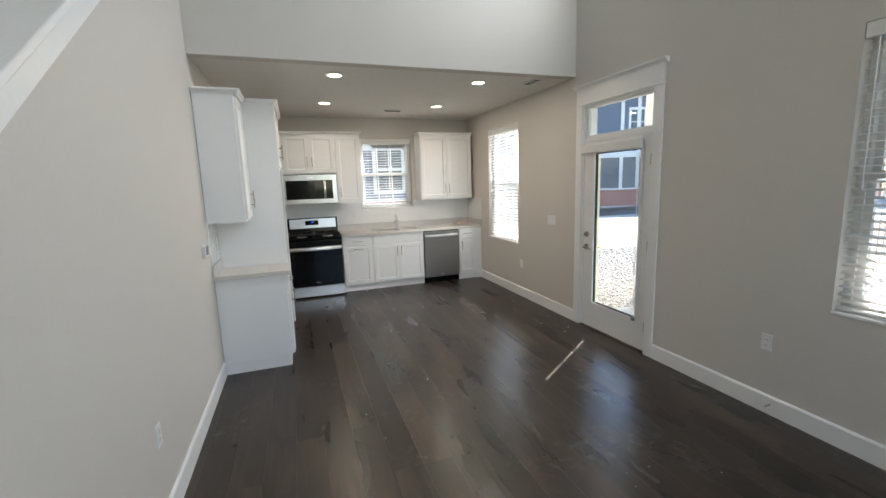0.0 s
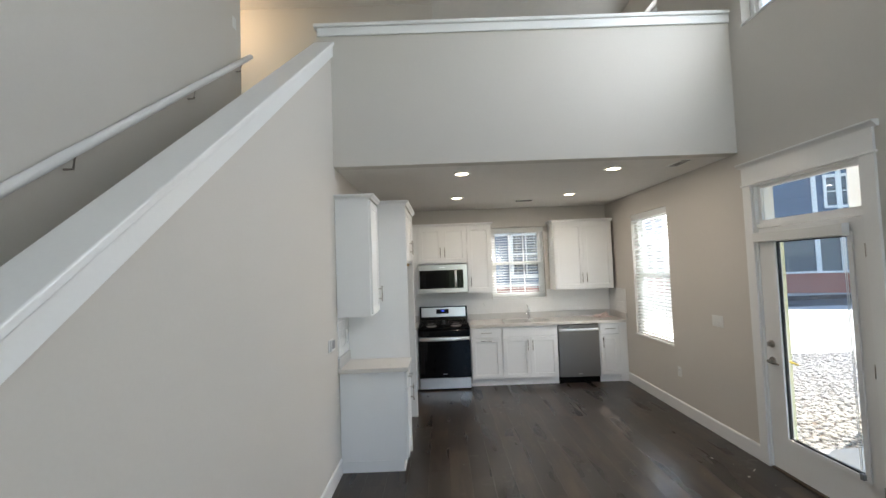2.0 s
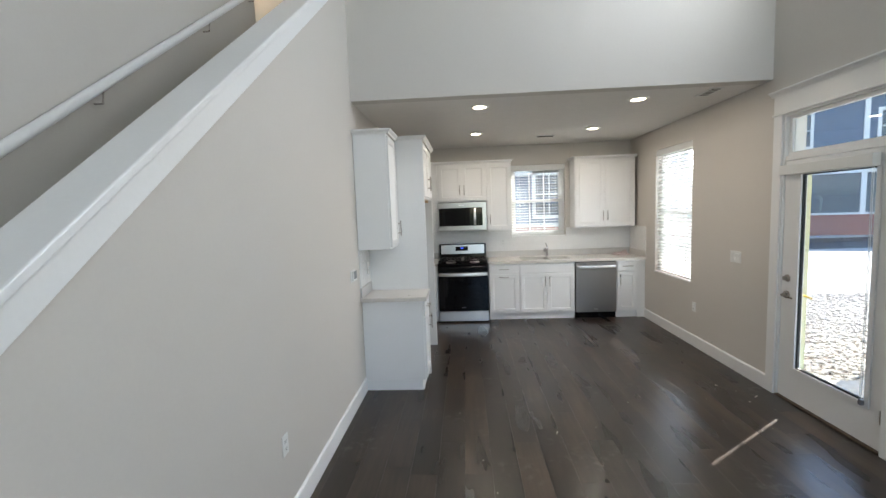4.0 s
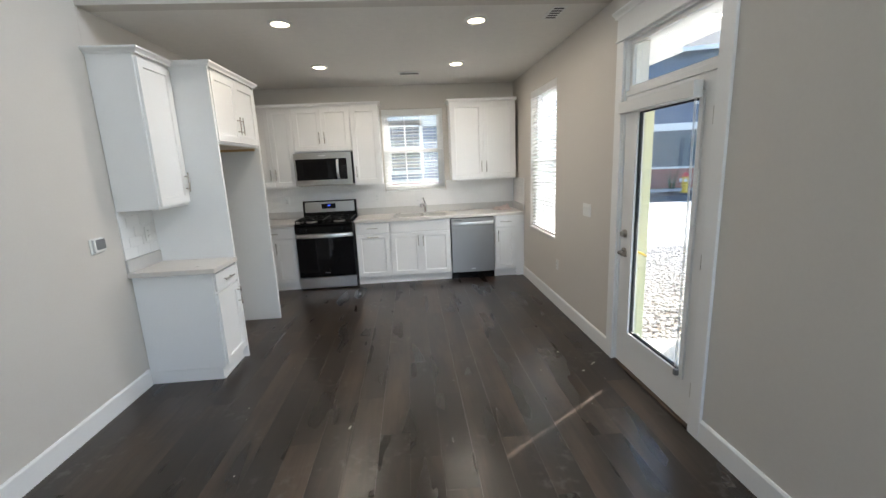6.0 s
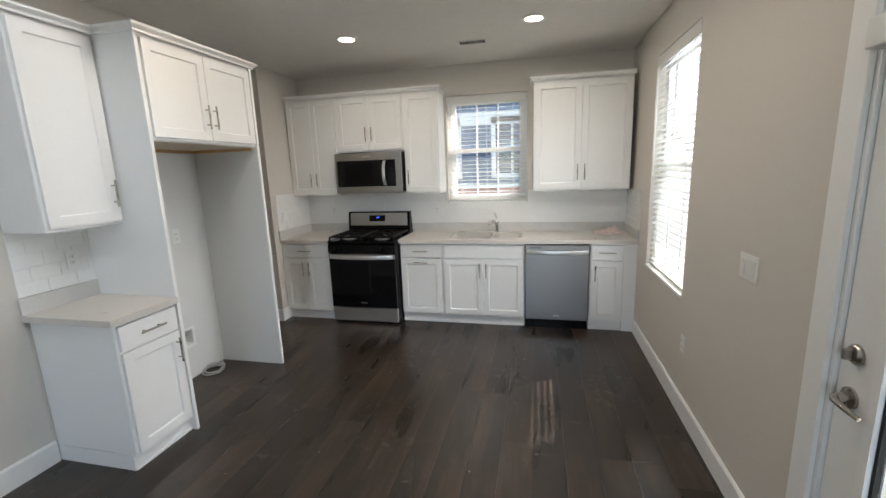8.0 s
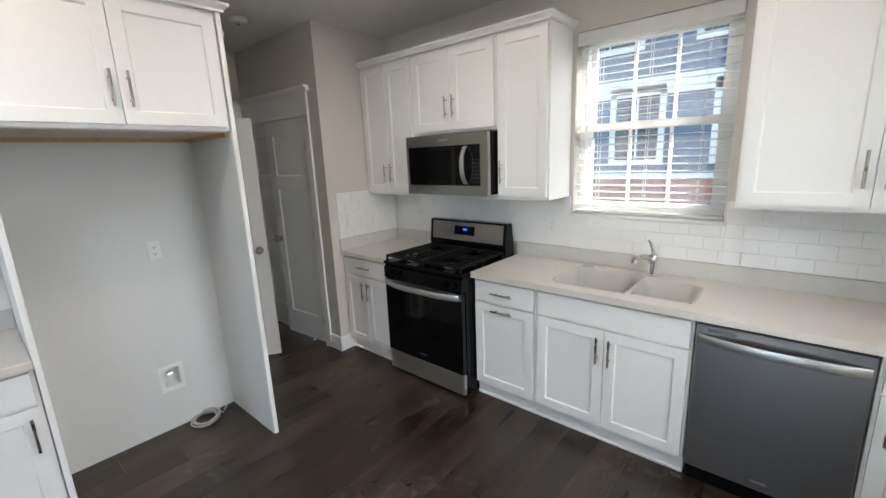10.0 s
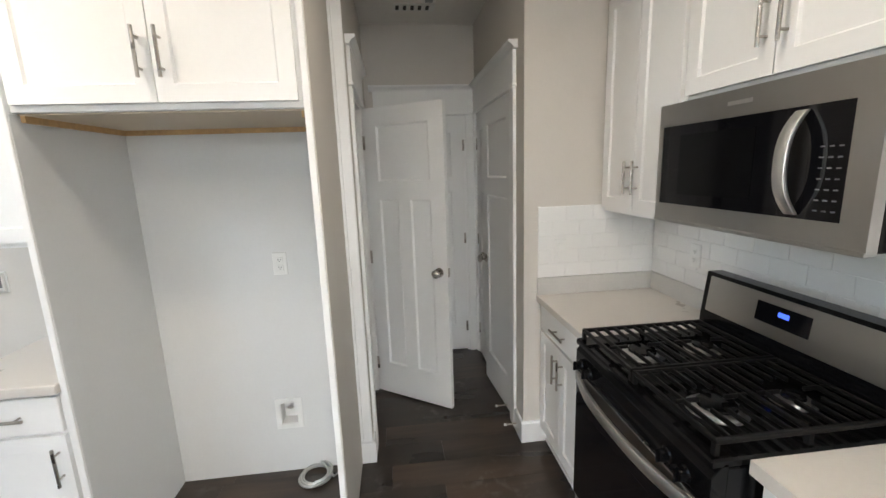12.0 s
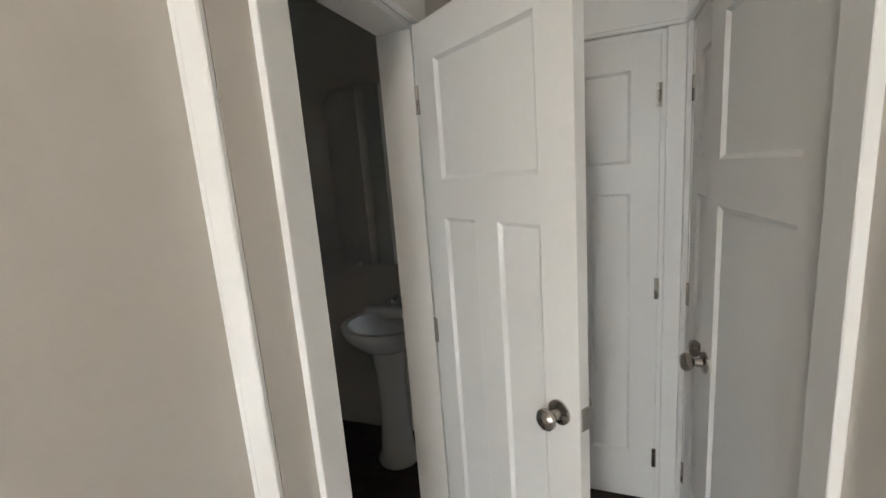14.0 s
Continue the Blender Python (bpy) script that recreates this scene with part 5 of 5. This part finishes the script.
house("house", pose(-4.0, 15.2, ZG), 8.0 + 1.6, 8.0, 6.6, "two-storey blue house with a red brick base beyond the sink window", 1.2, [(5.6, 1.6, 0.9, 1.4), (7.4, 1.6, 0.9, 1.4), (3.6, 1.6, 0.9, 1.4), (5.2, 4.0, 1.5, 1.5), (7.6, 4.0, 1.2, 1.5), (2.8, 4.0, 1.2, 1.5)])
house("house", pose(10.0, 25.0, ZG, 0, 0, -20), 26.0, 9.0, 6.8, "long two-storey blue house across the street with a brick base", 1.0, [(2.2, 1.4, 1.3, 1.4), (13.4, 1.4, 1.3, 1.4), (17.0, 1.4, 1.7, 1.4), (20.6, 1.4, 1.7, 1.4), (3.4, 4.3, 0.95, 1.5), (7.2, 4.3, 0.95, 1.5), (10.7, 4.3, 0.8, 1.4), (11.7, 4.3, 0.8, 1.4), (15.0, 4.3, 0.95, 1.5), (19.0, 4.3, 0.95, 1.5), (22.4, 4.3, 0.95, 1.5)], (10.2, 11.2, 12.9), SHADESIDE)

# tall ornamental grasses in front of the far house
rg_ = random.Random(21)
for gx, gy in ((13.0, 22.6), (14.4, 22.5), (15.6, 22.3), (17.2, 22.4), (18.6, 22.2)):
    bm = bmesh.new()
    for k in range(38):
        a, l, sp = rg_.uniform(0, 6.28), rg_.uniform(0.6, 1.25), rg_.uniform(0.05, 0.35)
        b0 = Vector((math.cos(a) * 0.12, math.sin(a) * 0.12, 0))
        w_ = Vector((-math.sin(a), math.cos(a), 0)) * 0.014
        m1 = b0 + Vector((math.cos(a) * sp * 0.5, math.sin(a) * sp * 0.5, l * 0.65))
        t1 = b0 + Vector((math.cos(a) * sp, math.sin(a) * sp, l))
        vs = [bm.verts.new(q) for q in (b0 - w_, b0 + w_, m1 + w_ * 0.7, m1 - w_ * 0.7, t1)]
        bm.faces.new(vs[:4])
        bm.faces.new((vs[3], vs[2], vs[4]))
    solid("ornamental_grass", bm, FOLIAGE, "clump of tall dark ornamental grass by the far house", "plant", "ornamental grasses", m=pose(gx, gy, ZG - 0.02))

# porch slab and unseen pier, added so only thin slivers of sun enter
po = thing("porch", "added porch slab and unseen pier that block most of the sun", "porch", pose(0, 0, 0))
part("soffit", prism([(XR + 0.172, 0.2), (5.46, 0.2), (5.46, 7.0), (5.645, 7.0), (5.645, 8.5), (XR + 0.172, 8.5)], "z", 2.86, 2.98), TRIM, po, "white porch slab with its edge shaped to limit the sun")
part("pier", slab(5.64, 5.20, ZG - 0.02, 5.98, 5.799, 3.2, bevel=0.01), TRIM, po, "unseen white pier added to shade the door glass")

# ---- river stones: near ones singly, the rest joined ----
rb = thing("stone_border", "bed of pale rounded river stones outside the door", "stones")
stone_meshes = []
for k in range(6):
    bm = bmesh.new()
    bmesh.ops.create_icosphere(bm, subdivisions=1, radius=1.0)
    for v in bm.verts:
        n_ = 1 + 0.22 * noise.noise(v.co * 1.3 + Vector((k * 7.1, 0, 0)))
        v.co = Vector((v.co.x * n_ * 1.25, v.co.y * n_, v.co.z * n_ * 0.55))
    for f in bm.faces:
        f.smooth = True
    stone_meshes.append(finish(bm, "stone", STONE))
rnd = random.Random(5)
tv, tf = [], []
shapes = [(np.array([v.co for v in me.vertices]), np.array([p.vertices[:] for p in me.polygons])) for me in stone_meshes]
count = 0
base = 0
y = 4.0
while y < 9.2:
    x = 4.0
    while x < 9.6:
        px, py = x + rnd.uniform(-0.02, 0.02), y + rnd.uniform(-0.02, 0.02)
        if not (px < 5.02 and 3.15 < py < 5.08) and not (5.55 < px < 6.07 and 5.13 < py < 5.88):
            s = rnd.uniform(0.019, 0.040)
            ang, lift = rnd.uniform(0, 6.28), rnd.uniform(0.0, 0.02)
            near = 4.2 < px < 5.2 and 5.1 < py < 6.1
            k = rnd.randrange(6)
            if near and count < 300:
                o = new("stone", stone_meshes[k])
                o.parent = rb
                o.matrix_basis = Matrix.Translation((px, py, ZG + lift)) @ Matrix.Rotation(ang, 4, "Z") @ Matrix.Diagonal((s, s, s, 1))
                count += 1
            else:
                vs, fs = shapes[k]
                c, q = math.cos(ang) * s, math.sin(ang) * s
                p = np.empty_like(vs)
                p[:, 0] = vs[:, 0] * c - vs[:, 1] * q + px
                p[:, 1] = vs[:, 0] * q + vs[:, 1] * c + py
                p[:, 2] = vs[:, 2] * s + ZG + lift
                tv.append(p)
                tf.append(fs + base)
                base += len(vs)
        x += 0.056
    y += 0.054
me = bpy.data.meshes.new("stones")
me.from_pydata(np.concatenate(tv).tolist(), [], np.concatenate(tf).tolist())
me.polygons.foreach_set("use_smooth", [True] * len(me.polygons))
me.materials.append(STONE)
tagged(new("stones", me), "pale rounded river stones covering the side yard", "stones", kind="stuff")

# ---- tiles ----
def tiling(name, m, w, h, x_off):
    """Running-bond tiles with grout behind; local x across, front to -y."""
    o = thing(name, "glossy white subway tiles in running bond with pale grout", "tiles", m)
    part("grout_bed", slab(0, -0.0045, 0, w, 0, h), GROUT, o)
    tw, th_, g = 0.1524, 0.0762, 0.0022
    cache = {}
    r, z = 0, 0.0
    while z < h - 0.012:
        hh = min(th_, h - z)
        x = -x_off - (0.5 * (tw + g) if r % 2 else 0)
        while x < w:
            a, b = max(0, x), min(w, x + tw)
            if b - a > 0.012:
                key = (round(b - a, 4), round(hh, 4))
                jit = pose(a, -0.0045, z, random.Random(r * 97 + int(x * 100)).uniform(-0.3, 0.3), 0, random.Random(r * 31 + int(x * 70)).uniform(-0.25, 0.25))
                if key in cache:
                    twin(cache[key], o, jit)
                else:
                    cache[key] = part("tile", slab(0, -0.0035, 0, b - a, 0.0, hh, bevel=0.0012), TILE, o, at=jit)
            x += tw + g
        z += th_ + g
        r += 1
    return o


tiling("backsplash", pose(-0.028, YB, 1.013), SW[0] - 0.012 + 0.028, 0.358, 0.03)
tiling("backsplash", pose(SW[0] - 0.012, YB, 1.013), SW[1] - SW[0] + 0.024, SW[2] - 1.013 - 0.006, 0.04)
tiling("backsplash", pose(SW[1] + 0.012, YB, 1.013), XR - SW[1] - 0.014, 0.358, 0.07)
tiling("backsplash", pose(-0.03, 7.250, 1.013, 0, 0, 90), YB - 7.250 - 0.008, 0.392, 0.0)
tiling("backsplash", pose(XR, YB - 0.008, 1.013, 0, 0, -90), 0.60, 0.358, 0.05)
tiling("backsplash", pose(0.0, 4.822, 1.013, 0, 0, 90), 0.417, 0.357, 0.0)

# ---- floor planks ----
fl = structure("floor", slab(-2.1, -2.1, -0.011, XR, YB, -0.006), DARK, "dark stained oak plank floor", "floor")
PW = 0.18
rnd = random.Random(11)
cache = {}
x = -2.1
while x < XR - 0.01:
    w = min(PW, XR - x)
    y = -2.1 - rnd.uniform(0, 1.4)
    while y < YB:
        ln = rnd.choice((0.9, 1.15, 1.4, 1.65))
        a, b = max(-2.1, y), min(YB, y + ln)
        if b - a > 0.03:
            key = (round(w, 3), round(b - a, 3))
            if key not in cache:
                cache[key] = finish(slab(0, 0, -0.006, w - 0.0009, b - a - 0.0009, 0.0), "plank", PLANK)
            o = new("plank", cache[key])
            o.parent = fl
            o.matrix_basis = pose(x, a, 0)
        y += ln
    x += PW

# crumbs of building dust on the floor
db = bmesh.new()
rnd = random.Random(3)
for k in range(38):
    px, py, s = rnd.uniform(0.3, 3.6), rnd.uniform(2.2, 7.2), rnd.uniform(0.0015, 0.004)
    bmesh.ops.create_icosphere(db, subdivisions=1, radius=s, matrix=pose(px, py, s * 0.4, 0, 0, rnd.uniform(0, 180)) @ Matrix.Diagonal((1.6, 0.8, 0.5, 1)))
for px, py, l, a in ((3.50, 4.62, 0.05, 40), (3.38, 4.52, 0.02, 10), (1.66, 4.05, 0.03, 70), (3.30, 4.86, 0.02, 120)):
    bmesh.ops.create_cube(db, size=1.0, matrix=pose(px, py, 0.003, 0, 0, a) @ Matrix.Diagonal((l, 0.006, 0.004, 1)))
tagged(new("floor_debris", finish(db, "floor_debris", PAPER)), "pale crumbs and chips of building debris on the floor", "debris", kind="stuff")
